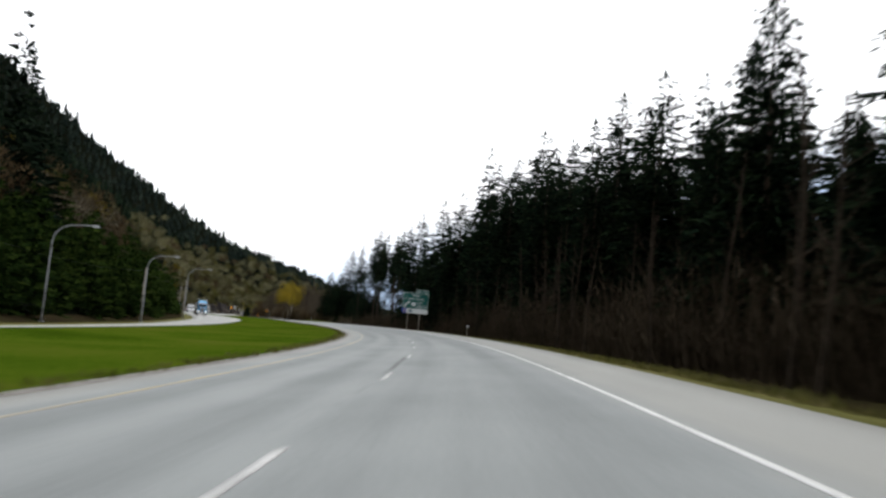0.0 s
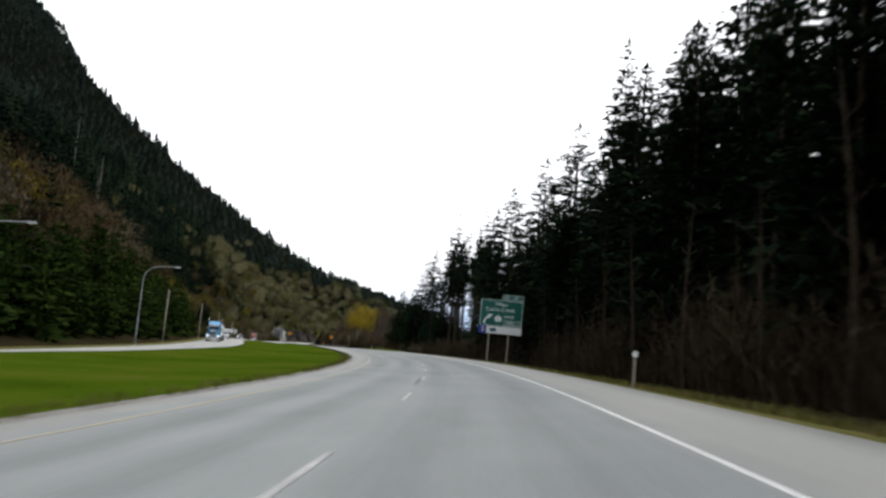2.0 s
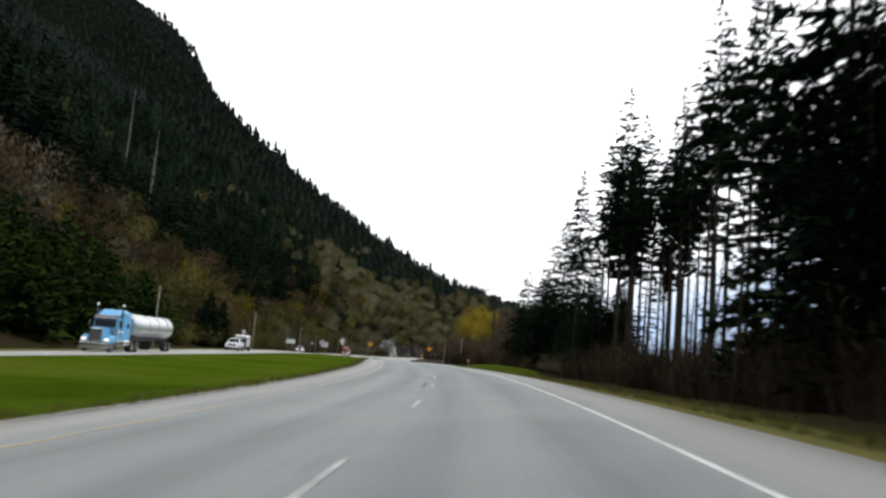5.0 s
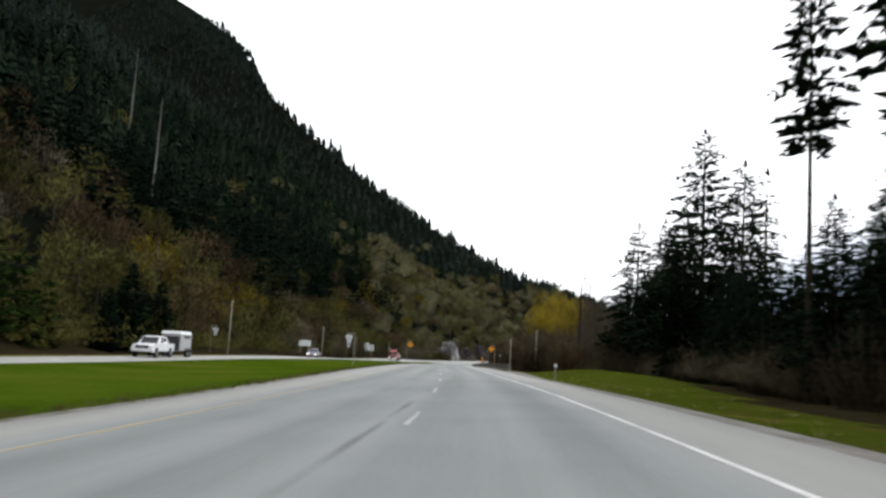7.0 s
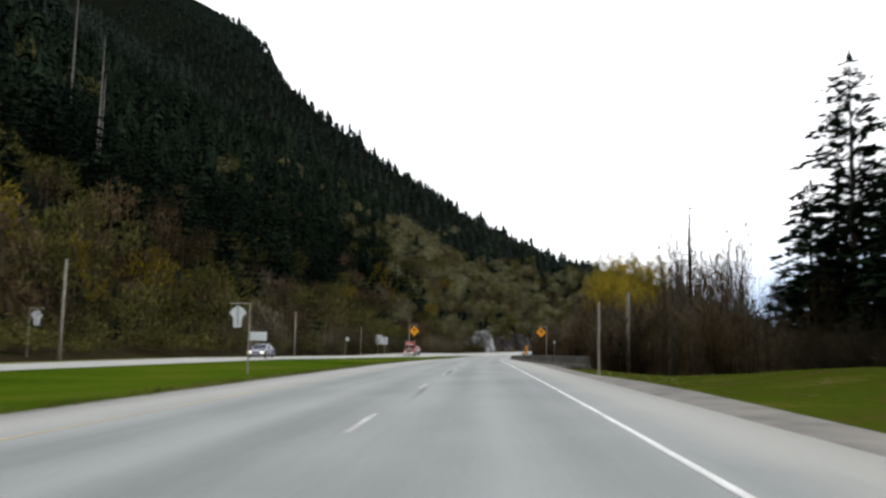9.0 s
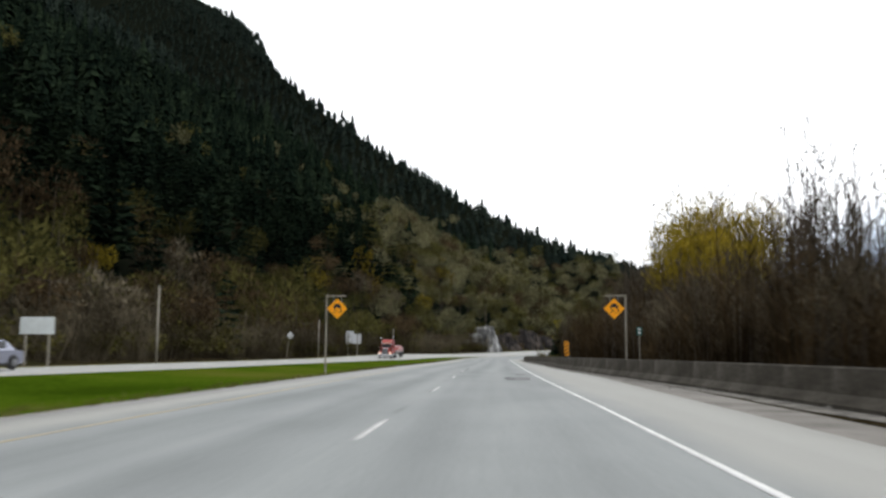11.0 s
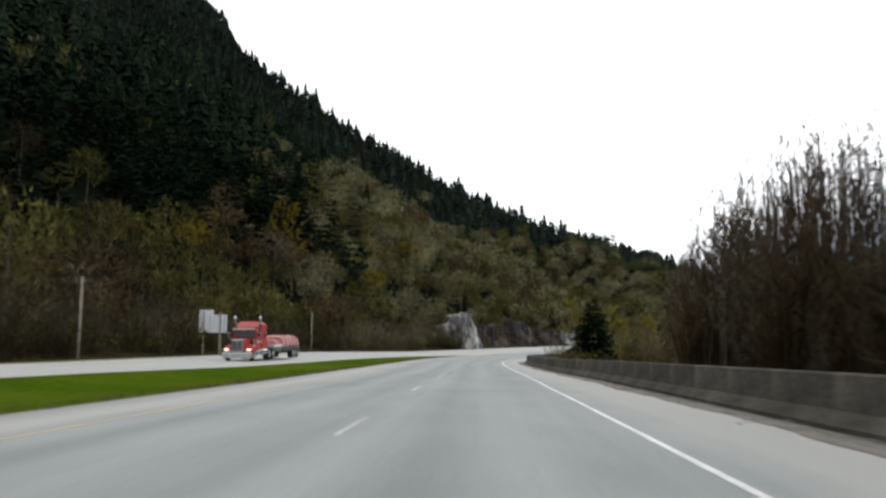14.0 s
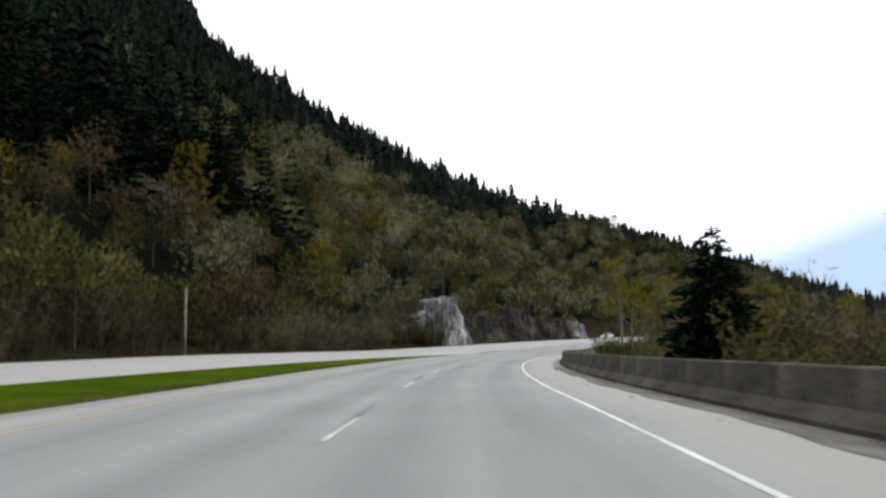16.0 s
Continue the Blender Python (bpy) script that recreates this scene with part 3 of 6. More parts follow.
def painted(name, s0, s1, d, wide, mat, parent, lift=0.006, step_m=2.0):
    near, far = (lambda s: d(s) - wide / 2), (lambda s: d(s) + wide / 2)
    v, q, t = strip(s0, s1, near, far, lift, 0.004, step_m, 1)
    ob = new(name, mesh_from(name, v, q, [mat], True))
    ob.parent = parent
    return ob


def edge_white(s): return np.interp(s, [0, 60, 110, 200, 250, 310, 390, 430], [2.5, 2.45, 2.25, 2.6, 1.9, 2.25, 2.05, 2.3])
def edge_yellow(s): return np.interp(s, [0, 110, 200, 260, 330, 430], [-5.2, -5.5, -5.3, -5.75, -5.7, -5.75])
def lane_mark(s): return np.interp(s, [0, 110, 210, 260, 320, 390, 430], [-1.5, -1.5, -1.2, -1.85, -1.5, -2.0, -1.55])


painted("edge_line", S_MIN + 4, 700, edge_white, 0.105, WHITE_PAINT, road)
painted("yellow_line", S_MIN + 4, 700, edge_yellow, 0.12, YELLOW_PAINT, road)
for i in range(-8, 48):
    s0 = 12.0 * i + 4.0
    painted("dash", s0, s0 + 3.0, lane_mark, 0.11, WORN_PAINT, road, step_m=1.0)
painted("edge_line", S_MIN + 4, 700, lambda s: opp_far(s) + 1.6, 0.13, WHITE_PAINT, road_far)
painted("yellow_line", S_MIN + 4, 700, lambda s: opp_near(s) - 0.7, 0.12, YELLOW_PAINT, road_far)
for i in range(0, 48):
    s0 = 10.5 * i + 4.0
    painted("dash", s0, s0 + 3.0, lambda s: (opp_far(s) + 1.6 + opp_near(s) - 0.7) / 2, 0.11, WHITE_PAINT, road_far, step_m=1.0)


def patch(s0, s1, d0, d1, lift=0.004):
    wob = [random.uniform(-0.3, 0.3) * min(0.4, abs(d1 - d0)) for _ in range(12)]
    near = lambda s: np.interp(s, np.linspace(s0, s1, 6), [d0 + w for w in wob[:6]])
    far = lambda s: np.interp(s, np.linspace(s0, s1, 6), [d1 + w for w in wob[6:]])
    v, q, t = strip(s0, s1, near, far, lift, 0.004, (s1 - s0) / 12, 2)
    ob = new("asphalt_patch", mesh_from("asphalt_patch", v, q, [PATCH], True))
    ob.parent = road


patch(325.8, 329.3, 0.7, 1.7)
patch(333.0, 335.0, 1.3, 2.0)
patch(337.0, 343.0, -1.60, -1.52)
patch(350.0, 355.0, -1.82, -1.75)

# ---- concrete barrier, unit by unit ----
PROFILE = [(-0.30, 0.0), (-0.30, 0.10), (-0.13, 0.30), (-0.085, 0.80), (-0.06, 0.83), (0.06, 0.83), (0.085, 0.80), (0.13, 0.30), (0.30, 0.10), (0.30, 0.0)]
bm = bmesh.new()
ends = []
for y in (-1.235, -1.215, 1.215, 1.235):
    k = 0.97 if abs(y) > 1.22 else 1.0
    ends.append([bm.verts.new((x * k, y, z * (0.985 if k < 1 else 1))) for x, z in PROFILE])
for r0, r1 in zip(ends, ends[1:]):
    for a in range(len(PROFILE)):
        c = (a + 1) % len(PROFILE)
        bm.faces.new((r0[a], r0[c], r1[c], r1[a]))
bm.faces.new(ends[0])
bm.faces.new(ends[-1][::-1])
bmesh.ops.recalc_face_normals(bm, faces=bm.faces)
unit = part("concrete_barrier", bm, CONCRETE)
tagged(unit, "stained grey precast concrete roadside barrier unit beside the shoulder", "barrier", "roadside barrier units")
unit.matrix_world = stand(302.0, float(barrier_at(302.0)), 1.5, -0.02)
for i in range(1, 110):
    s = 302.0 + 2.48 * i
    slew = -math.degrees(math.atan((float(barrier_at(s + 1)) - float(barrier_at(s - 1))) / 2))
    copy_thing(unit, stand(s, float(barrier_at(s)), slew, -0.02) @ pose(0, 0, 0, grade(s)))

# ---- trees: kinds are grown once as arrays of triangles ----
class Wood:
    """Collects triangles."""
    def __init__(self):
        self.v, self.f = [], []

    def tri(self, a, b, c):
        n = len(self.v)
        self.v += [a, b, c]
        self.f.append((n, n + 1, n + 2))

    def limb(self, pts, radii, sides=4):
        """A tapered limb along points."""
        n0 = len(self.v)
        for i, q in enumerate(pts):
            a = pts[max(i - 1, 0)]
            b = pts[min(i + 1, len(pts) - 1)]
            way = (b - a).normalized()
            e = way.orthogonal().normalized()
            g = way.cross(e)
            for k in range(sides):
                t = 2 * math.pi * k / sides
                self.v.append(q + radii[i] * (math.cos(t) * e + math.sin(t) * g))
        for i in range(len(pts) - 1):
            for k in range(sides):
                p0, p1 = n0 + i * sides + k, n0 + i * sides + (k + 1) % sides
                self.f += [(p0, p1, p1 + sides), (p0, p1 + sides, p0 + sides)]

    def arrays(self):
        return np.array([tuple(q) for q in self.v], np.float32).reshape(-1, 3), np.array(self.f, np.int32).reshape(-1, 3)


def grow_conifer(seed, height, reach, bare, spacing=0.5, count=6, sprays=5, thin=0.0, full=1.5, taper=0.62, girth=1.0):
    """Trunk and crown of a fir: whorls of drooping limbs with feathered sprays."""
    r = random.Random(seed)
    trunk, crown = Wood(), Wood()
    lean = Vector((r.uniform(-0.02, 0.02), r.uniform(-0.02, 0.02), 0))
    def axis(z): return Vector((lean.x * z, lean.y * z, z))
    zs = [0, height * 0.04, height * 0.3, height * 0.6, height * 0.85, height]
    w = 0.013 * height * girth
    trunk.limb([axis(z) for z in zs], [w * 1.25, w, w * 0.8, w * 0.5, w * 0.22, 0.01], 7)
    z = height * bare
    while z < height * 0.985:
        f = (z / height - bare) / (1 - bare)
        size_f = full * (0.55 + 0.45 * (1 - f))
        wide = reach * (1 - f) ** taper * min(1, 0.45 + 2.2 * f)
        n = max(3, int(count * (0.6 + 0.6 * (1 - f))))
        a0 = r.uniform(0, 6.28)
        for k in range(n):
            if r.random() < thin + 0.08:
                continue
            a = a0 + 6.283 * k / n + r.uniform(-0.35, 0.35)
            length = max(0.25, wide * r.uniform(0.55, 1.12))
            out = Vector((math.cos(a), math.sin(a), 0))
            side = Vector((-math.sin(a), math.cos(a), 0))
            drop, lift = r.uniform(0.25, 0.55), r.uniform(0.0, 0.25) + 0.35 * f
            root = axis(z + r.uniform(-0.2, 0.2))
            def at(t): return root + out * (length * t) + Vector((0, 0, length * (lift * t - drop * t * t)))
            crown.tri(at(0) + side * 0.04, at(0) - side * 0.04, at(0.75))
            m = max(2, int(sprays * length / reach + 1.5))
            for i in range(m):
                t = 0.22 + 0.78 * (i + r.uniform(0, 0.8)) / m
                base = at(min(t, 1))
                size = (0.34 + 0.5 * (1 - 0.5 * t)) * (0.6 + 0.16 * length) * r.uniform(0.7, 1.3) * size_f
                for sgn in (-1, 1):
                    tip = base + (out * r.uniform(0.35, 0.9) + side * sgn * r.uniform(0.5, 1.0) + Vector((0, 0, r.uniform(-0.6, 0.25)))) * size
                    hip = base + (out * -0.25 + side * sgn * 0.45 + Vector((0, 0, -r.uniform(0.15, 0.5)))) * size
                    crown.tri(base, hip, tip)
            crown.tri(at(0.8) + side * 0.12, at(0.8) - side * 0.12, at(1.06) + Vector((0, 0, -0.1)))
        z += spacing * r.uniform(0.75, 1.25) * (1 if f < 0.7 else 0.75)
    top = axis(height)
    for k in range(5):
        a = 6.283 * k / 5
        crown.tri(top + Vector((0, 0, 0.25)), top + Vector((math.cos(a) * 0.22, math.sin(a) * 0.22, -0.5)), top + Vector((math.cos(a + 1) * 0.16, math.sin(a + 1) * 0.16, -0.55)))
    return trunk.arrays(), crown.arrays()


def grow_spire(seed, height, reach, tiers=9, blades=6):
    """A distant fir: ragged, drooping skirts of broad blades round the trunk."""
    r = random.Random(seed)
    w = Wood()
    lean = Vector((r.uniform(-0.03, 0.03), r.uniform(-0.03, 0.03), 0)) * height
    for i in range(tiers):
        f = i / tiers
        z = height * (0.05 + 0.90 * f)
        rad = reach * (1 - f) ** 0.72 * r.uniform(0.78, 1.18) + 0.25
        a0 = r.uniform(0, 6.28)
        mid = lean * f
        for k in range(blades):
            if r.random() < 0.07:
                continue
            a = a0 + 6.283 * k / blades + r.uniform(-0.3, 0.3)
            q = rad * r.uniform(0.6, 1.25)
            half = 3.4 / blades * r.uniform(0.7, 1.1)
            top = mid + Vector((0, 0, z + height / tiers * r.uniform(1.0, 1.5)))
            low = z - 0.32 * q * r.uniform(0.5, 1.4)
            tip = mid + Vector((math.cos(a) * q, math.sin(a) * q, low))
            w.tri(top, mid + Vector((math.cos(a - half) * q * 0.72, math.sin(a - half) * q * 0.72, low + 0.18 * q)), tip)
            w.tri(top, tip, mid + Vector((math.cos(a + half) * q * 0.68, math.sin(a + half) * q * 0.68, low + 0.22 * q)))
    return w.arrays()


def grow_puff(seed, height, spread, slivers=150, width=0.2, length=1.3, low=0.25):
    """A distant leafless or budding crown: lobes covered with slender slivers that lean up and out, and its trunk."""
    r = random.Random(seed)
    crown, trunk = Wood(), Wood()
    trunk.limb([Vector((0, 0, 0)), Vector((0.1, 0.1, height * 0.5)), Vector((0, 0.1, height * 0.85))], [0.17, 0.12, 0.05], 3)
    lobes = [(Vector((0, 0, height * (0.5 + low * 0.3))), spread * 0.72, height * (1 - low) * 0.50)]
    for k in range(6):
        a, o = 1.05 * k + r.uniform(-0.5, 0.5), r.uniform(0.4, 0.62) * spread
        lobes.append((Vector((math.cos(a) * o, math.sin(a) * o, height * r.uniform(low + 0.15, 0.74))), spread * r.uniform(0.38, 0.58), height * r.uniform(0.15, 0.26)))
    for i in range(slivers):
        mid, wide, tall = lobes[i % len(lobes)]
        e, a = math.asin(r.uniform(-0.6, 1.0)), r.uniform(0, 6.28)
        out = Vector((math.cos(a) * math.cos(e), math.sin(a) * math.cos(e), math.sin(e)))
        o = r.uniform(0.72, 1.04)
        c = mid + Vector((out.x * wide * o, out.y * wide * o, out.z * tall * o))
        way = (Vector((out.x * 0.5, out.y * 0.5, 0.8)) + Vector((r.gauss(0, 0.4), r.gauss(0, 0.4), r.gauss(0, 0.4)))).normalized()
        face = (out + Vector((r.gauss(0, 0.35), r.gauss(0, 0.35), r.gauss(0, 0.35)))).normalized()
        side = way.cross(face).normalized() * width * r.uniform(0.6, 1.4)
        crown.tri(c - side, c + side, c + way * length * r.uniform(0.6, 1.3))
    return trunk.arrays(), crown.arrays()


def grow_bare(seed, height, spread, limbs=11, subs=5, twigs=5, stems=1, leaf=0, leaf_size=0.2, low=0.25, sides=4, twig_w=0.02, girth=1.0, lean_by=0.18, rise=(0.5, 1.3)):
    """A leafless broad-leaved tree: stems, limbs, twigs; leaf adds small buds or leaves near the twigs' ends."""
    r = random.Random(seed)
    wood, fine, leaves = Wood(), Wood(), Wood()
    up = Vector((0, 0, 1))
    def rand_dir(): return Vector((r.gauss(0, 1), r.gauss(0, 1), r.gauss(0, 1))).normalized()
    for st in range(stems):
        h = height * r.uniform(0.8, 1.0) if stems > 1 else height
        base = Vector((r.uniform(-0.5, 0.5), r.uniform(-0.5, 0.5), 0)) * (0 if stems == 1 else 1 if lean_by > 0.1 else 2.4)
        lean = Vector((r.uniform(-1, 1), r.uniform(-1, 1), 0)) * (lean_by if stems > 1 else 0.06) * h
        def axis(t): return base + up * (h * t) + lean * t * t + Vector((math.sin(t * 5 + seed), math.cos(t * 4 + seed), 0)) * 0.012 * h
        w = (0.011 * h + 0.02 if stems == 1 else 0.007 * h + 0.014) * girth
        wood.limb([axis(t) for t in (0, 0.2, 0.45, 0.7, 0.9, 1.0)], [w * 1.2, w, w * 0.78, w * 0.5, w * 0.3, 0.018], sides + 2)
        for i in range(limbs):
            t = low + (0.97 - low) * (i + r.random()) / limbs
            a = r.uniform(0, 6.283)
            root = axis(t)
            length = spread * (1.15 - 0.75 * t) * r.uniform(0.6, 1.15)
            way = (Vector((math.cos(a), math.sin(a), 0)) + up * r.uniform(*rise)).normalized()
            bend = up * 0.25 * length + rand_dir() * 0.12 * length
            lp = [root, root + way * length * 0.5 + bend * 0.2, root + way * length + bend]
            lw = w * (1 - t * 0.8) * 0.55 + 0.01
            wood.limb(lp, [lw, lw * 0.6, 0.014], 3)
            for j in range(subs):
                u2 = 0.25 + 0.75 * (j + r.random()) / subs
                q = lp[0].lerp(lp[1], u2 * 2) if u2 < 0.5 else lp[1].lerp(lp[2], u2 * 2 - 1)
                sl = length * 0.5 * r.uniform(0.5, 1.1) * (1.1 - 0.5 * u2)
                sw = (way * 0.7 + rand_dir() * 0.8 + up * 0.45).normalized()
                tip = q + sw * sl
                e = sw.orthogonal().normalized() * (lw * 0.3 + 0.010)
                wood.tri(q + e, q - e, tip)
                g = sw.cross(e)
                wood.tri(q + g, q - g, tip)
                for k in range(twigs):
                    p0 = q.lerp(tip, 0.25 + 0.75 * r.random())
                    tw = (sw * 0.6 + rand_dir() * 0.8 + up * 0.35).normalized()
                    tl = sl * r.uniform(0.3, 0.65)
                    e = tw.orthogonal().normalized() * twig_w
                    fine.tri(p0 + e, p0 - e, p0 + tw * tl)
                    for b in range(leaf):
                        c = p0 + tw * tl * r.uniform(0.2, 1.05) + rand_dir() * 0.12
                        x, y = rand_dir() * leaf_size * r.uniform(0.6, 1.3), rand_dir() * leaf_size * r.uniform(0.6, 1.3)
                        leaves.tri(c, c + x, c + y)
    return wood.arrays(), fine.arrays(), leaves.arrays()


def grow_shrub(seed, height, spread, stems=22, twigs=5, twig_w=0.018, leaf=0, leaf_size=0.12):
    r = random.Random(seed)
    wood, leaves = Wood(), Wood()
    for i in range(stems):
        a, o = r.uniform(0, 6.283), r.uniform(0, 1) ** 0.6
        base = Vector((math.cos(a), math.sin(a), 0)) * o * spread * 0.45
        top = Vector((math.cos(a), math.sin(a), 0)) * o * spread + Vector((r.gauss(0, 0.2), r.gauss(0, 0.2), height * r.uniform(0.55, 1.05)))
        e = Vector((-math.sin(a), math.cos(a), 0)) * twig_w * 1.3
        wood.tri(base + e, base - e, top)
        e2 = Vector((math.cos(a), math.sin(a), 0)) * twig_w * 1.3
        wood.tri(base + e2, base - e2, top)
        for k in range(twigs):
            q = base.lerp(top, r.uniform(0.3, 0.98))
            tip = q + Vector((r.gauss(0, 0.45), r.gauss(0, 0.45), r.uniform(0.2, 0.9))) * height * 0.28
            e3 = Vector((r.uniform(-1, 1), r.uniform(-1, 1), 0)).normalized() * twig_w
            wood.tri(q + e3, q - e3, tip)
            for b in range(leaf):
                c = q.lerp(tip, r.random())
                wx = Vector((r.gauss(0, 1), r.gauss(0, 1), r.gauss(0, 1))) * leaf_size * 0.7
                wy = Vector((r.gauss(0, 1), r.gauss(0, 1), r.gauss(0, 1))) * leaf_size * 0.7
                leaves.tri(c, c + wx, c + wy)
    return wood.arrays(), leaves.arrays()


def sow(name, kinds, places, mat, label, category):
    """Many plants as one mesh: kinds are (verts, faces); places are (kind, x, y, z, turn, size)."""
    vs, fs, n = [], [], 0
    for kind, x, y, z, a, size in places:
        v, f = kinds[kind]
        c, s = math.cos(a) * size, math.sin(a) * size
        w = np.empty_like(v)
        w[:, 0] = v[:, 0] * c - v[:, 1] * s + x
        w[:, 1] = v[:, 0] * s + v[:, 1] * c + y
        w[:, 2] = v[:, 2] * size + z
        vs.append(w)
        fs.append(f + n)
        n += len(v)
    if not vs:
        return None
    ob = new(name, mesh_from(name, np.concatenate(vs), np.concatenate(fs), [mat]))
    return tagged(ob, label, category, kind="stuff")


def tree_thing(name, trunk, crown, trunk_mat, crown_mat, label, group, m, leaves=None, leaf_mat=None):
    top = empty(name, m, label, "tree", group)
    for pn, arr, mt in (("trunk", trunk, trunk_mat), ("crown", crown, crown_mat), ("leaves", leaves, leaf_mat)):
        if arr is None or len(arr[1]) == 0:
            continue
        ob = new(pn, mesh_from(pn, arr[0], arr[1], [mt]))
        ob.parent = top
    return top


def plant(protos, s, d, size=1.0, turn=None, sink=0.1):
    """A copy of one of the kinds at s, d."""
    q = spot(s, d, -sink)
    a = random.uniform(0, 360) if turn is None else turn
    src = random.choice(protos)
    m = pose(q.x, q.y, q.z, 0, 0, a) @ Matrix.Diagonal((size, size, size * random.uniform(0.94, 1.06), 1))
    made = copy_thing(src, m)
    made.matrix_basis = m
    return made


random.seed(11)
# -- the dark fir forest on the right-hand side --
fir_kinds = []
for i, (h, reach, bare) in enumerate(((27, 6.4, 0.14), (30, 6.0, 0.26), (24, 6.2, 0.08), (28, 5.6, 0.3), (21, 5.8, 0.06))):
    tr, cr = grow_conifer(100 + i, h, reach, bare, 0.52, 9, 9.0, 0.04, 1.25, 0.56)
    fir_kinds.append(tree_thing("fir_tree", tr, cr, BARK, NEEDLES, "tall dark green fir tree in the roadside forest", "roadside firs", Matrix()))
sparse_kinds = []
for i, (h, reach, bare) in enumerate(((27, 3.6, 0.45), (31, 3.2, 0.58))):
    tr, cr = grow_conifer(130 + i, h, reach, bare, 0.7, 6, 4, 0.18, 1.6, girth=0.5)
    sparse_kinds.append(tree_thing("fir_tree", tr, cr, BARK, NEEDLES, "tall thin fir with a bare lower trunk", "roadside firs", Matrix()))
first = {}


def settle(protos, s, d, size=1.0, sink=0.15):
    """The first of a kind takes its own place, later ones are copies."""
    for src in protos:
        if src not in first:
            first[src] = True
            q = spot(s, d, -sink)
            src.matrix_basis = pose(q.x, q.y, q.z, 0, 0, random.uniform(0, 360)) @ Matrix.Diagonal((size, size, size, 1))
            return src
    return plant(protos, s, d, size, sink=sink)


for s in np.arange(4, 222, 4.6):
    front = float(np.interp(s, [0, 100, 170, 200, 225], [13.5, 13.0, 13.0, 15.0, 16.5]))
    for row in range(5 if s < 95 else 4 if s < 190 else 2):
        d = front + row * 6.0 + random.uniform(-2.2, 2.2) + (2 if row == 0 else 0)
        tall = float(np.interp(s, [0, 35, 50, 70, 98, 110, 128, 146, 190, 222], [0.46, 0.60, 0.70, 0.74, 0.88, 1.0, 1.05, 0.84, 0.84, 0.94]))
        protos = fir_kinds if random.random() < (0.85 if s < 180 else 0.25 if s < 205 else 0) else sparse_kinds
        settle(protos, s + random.uniform(-2, 2), d, tall * random.uniform(0.75, 1.1))
for s in np.arange(222, 231, 3.6):            # the forest's edge falls back from the road
    for row in range(2):
        d = float(np.interp(s, [222, 230, 242], [18.5, 22.5, 26])) + row * 5.5 + random.uniform(-1.2, 1.2)
        settle(sparse_kinds, s, d, random.uniform(0.8, 0.95))
for s in np.arange(226, 264, 2.6):            # low young firs before it
    for row in range(2):
        d = float(np.interp(s, [226, 240, 264], [16.5, 19, 21.5])) + row * 3.5 + random.uniform(-0.8, 0.8)
        settle(fir_kinds[4:], s, d, random.uniform(0.25, 0.42) if s > 237 else random.uniform(0.4, 0.58))
for s, d, size in ((216, 17.5, 0.9), (219.5, 17, 0.95), (222.5, 19, 0.9), (226, 21.5, 0.95), (224, 24, 0.9), (229, 24.5, 0.85), (227.5, 17.6, 0.92), (229.5, 19, 0.85), (232, 20.6, 0.9)):
    plant(sparse_kinds, s, d, size)
# group of firs at the forest's end, with light between
for kind, s, d, high in ((0, 278, 25, 28), (4, 274, 27.5, 22), (2, 269.5, 20.2, 17.5), (4, 282, 22, 18), (4, 293, 21.7, 20.5), (2, 289, 25, 20), (4, 297, 24.5, 17), (2, 291, 28, 18), (4, 286, 20.5, 11),
                         (4, 300, 22, 14), (2, 304, 25, 12), (4, 318, 28, 9), (2, 311, 30, 11), (4, 262, 22, 10), (2, 256, 20.5, 9), (4, 250, 21, 11), (4, 244, 20, 8), (2, 238, 22, 10), (4, 231, 21, 8), (2, 246, 26, 13), (4, 258, 27, 12), (2, 266, 25, 13), (4, 309, 27, 8)):
    plant([fir_kinds[kind]], s, d, high / (27, 30, 24, 28, 21)[kind])
tr, cr = grow_conifer(140, 21, 3.4, 0.3, 0.8, 6, 5, 0.2, 1.2)
plant([tree_thing("fir_tree", tr, cr, BARK, NEEDLES, "thin open fir with light showing through", "roadside firs", stand(269.5, 28))], 250, 30, 0.8)
tr, cr = grow_conifer(141, 25.0, 2.7, 0.52, 0.6, 7, 6, 0.12, 1.3, girth=0.5)
tree_thing("fir_tree", tr, cr, BARK, NEEDLES, "tall fir with a long bare trunk and tufted crown", "roadside firs", stand(235, 16.6))

# trees further back that close the forest
far_fir = [grow_spire(160 + i, h, 4.6, 14, 7) for i, h in enumerate((25, 22, 28))]
places = []
for i in range(170):
    s, d = random.uniform(-120, 165), random.uniform(34, 62)
    q = spot(s, d, -0.2)
    places.append((i % 3, q.x, q.y, q.z, random.uniform(0, 6.28), random.uniform(0.7, 1.0)))
for i in range(90):
    s, d = random.uniform(-140, 3), random.uniform(10, 45)
    q = spot(s, d, -0.2)
    places.append((i % 3, q.x, q.y, q.z, random.uniform(0, 6.28), random.uniform(0.8, 1.1)))
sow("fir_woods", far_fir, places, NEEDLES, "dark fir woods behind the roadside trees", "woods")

# -- bare broad-leaved trees --
def bare_thing(i, h, spread, label, mat=PALE_BARK, **kw):
    w, f, lv = grow_bare(200 + i, h, spread, **kw)
    return tree_thing("bare_tree", w, f, mat, BARK if mat is BARK else TWIG, label, "bare roadside trees", Matrix(), lv, OLIVE_LEAF)


multi_bare = [bare_thing(10 + i, h, sp, "many-stemmed leafless tree in the roadside thicket", BROWN_BARK, limbs=8, subs=4, twigs=6, stems=5, low=0.25, girth=0.65, lean_by=0.09, rise=(0.8, 1.8)) for i, (h, sp) in enumerate(((9, 2.2), (10, 2.4), (8, 2.2)))]
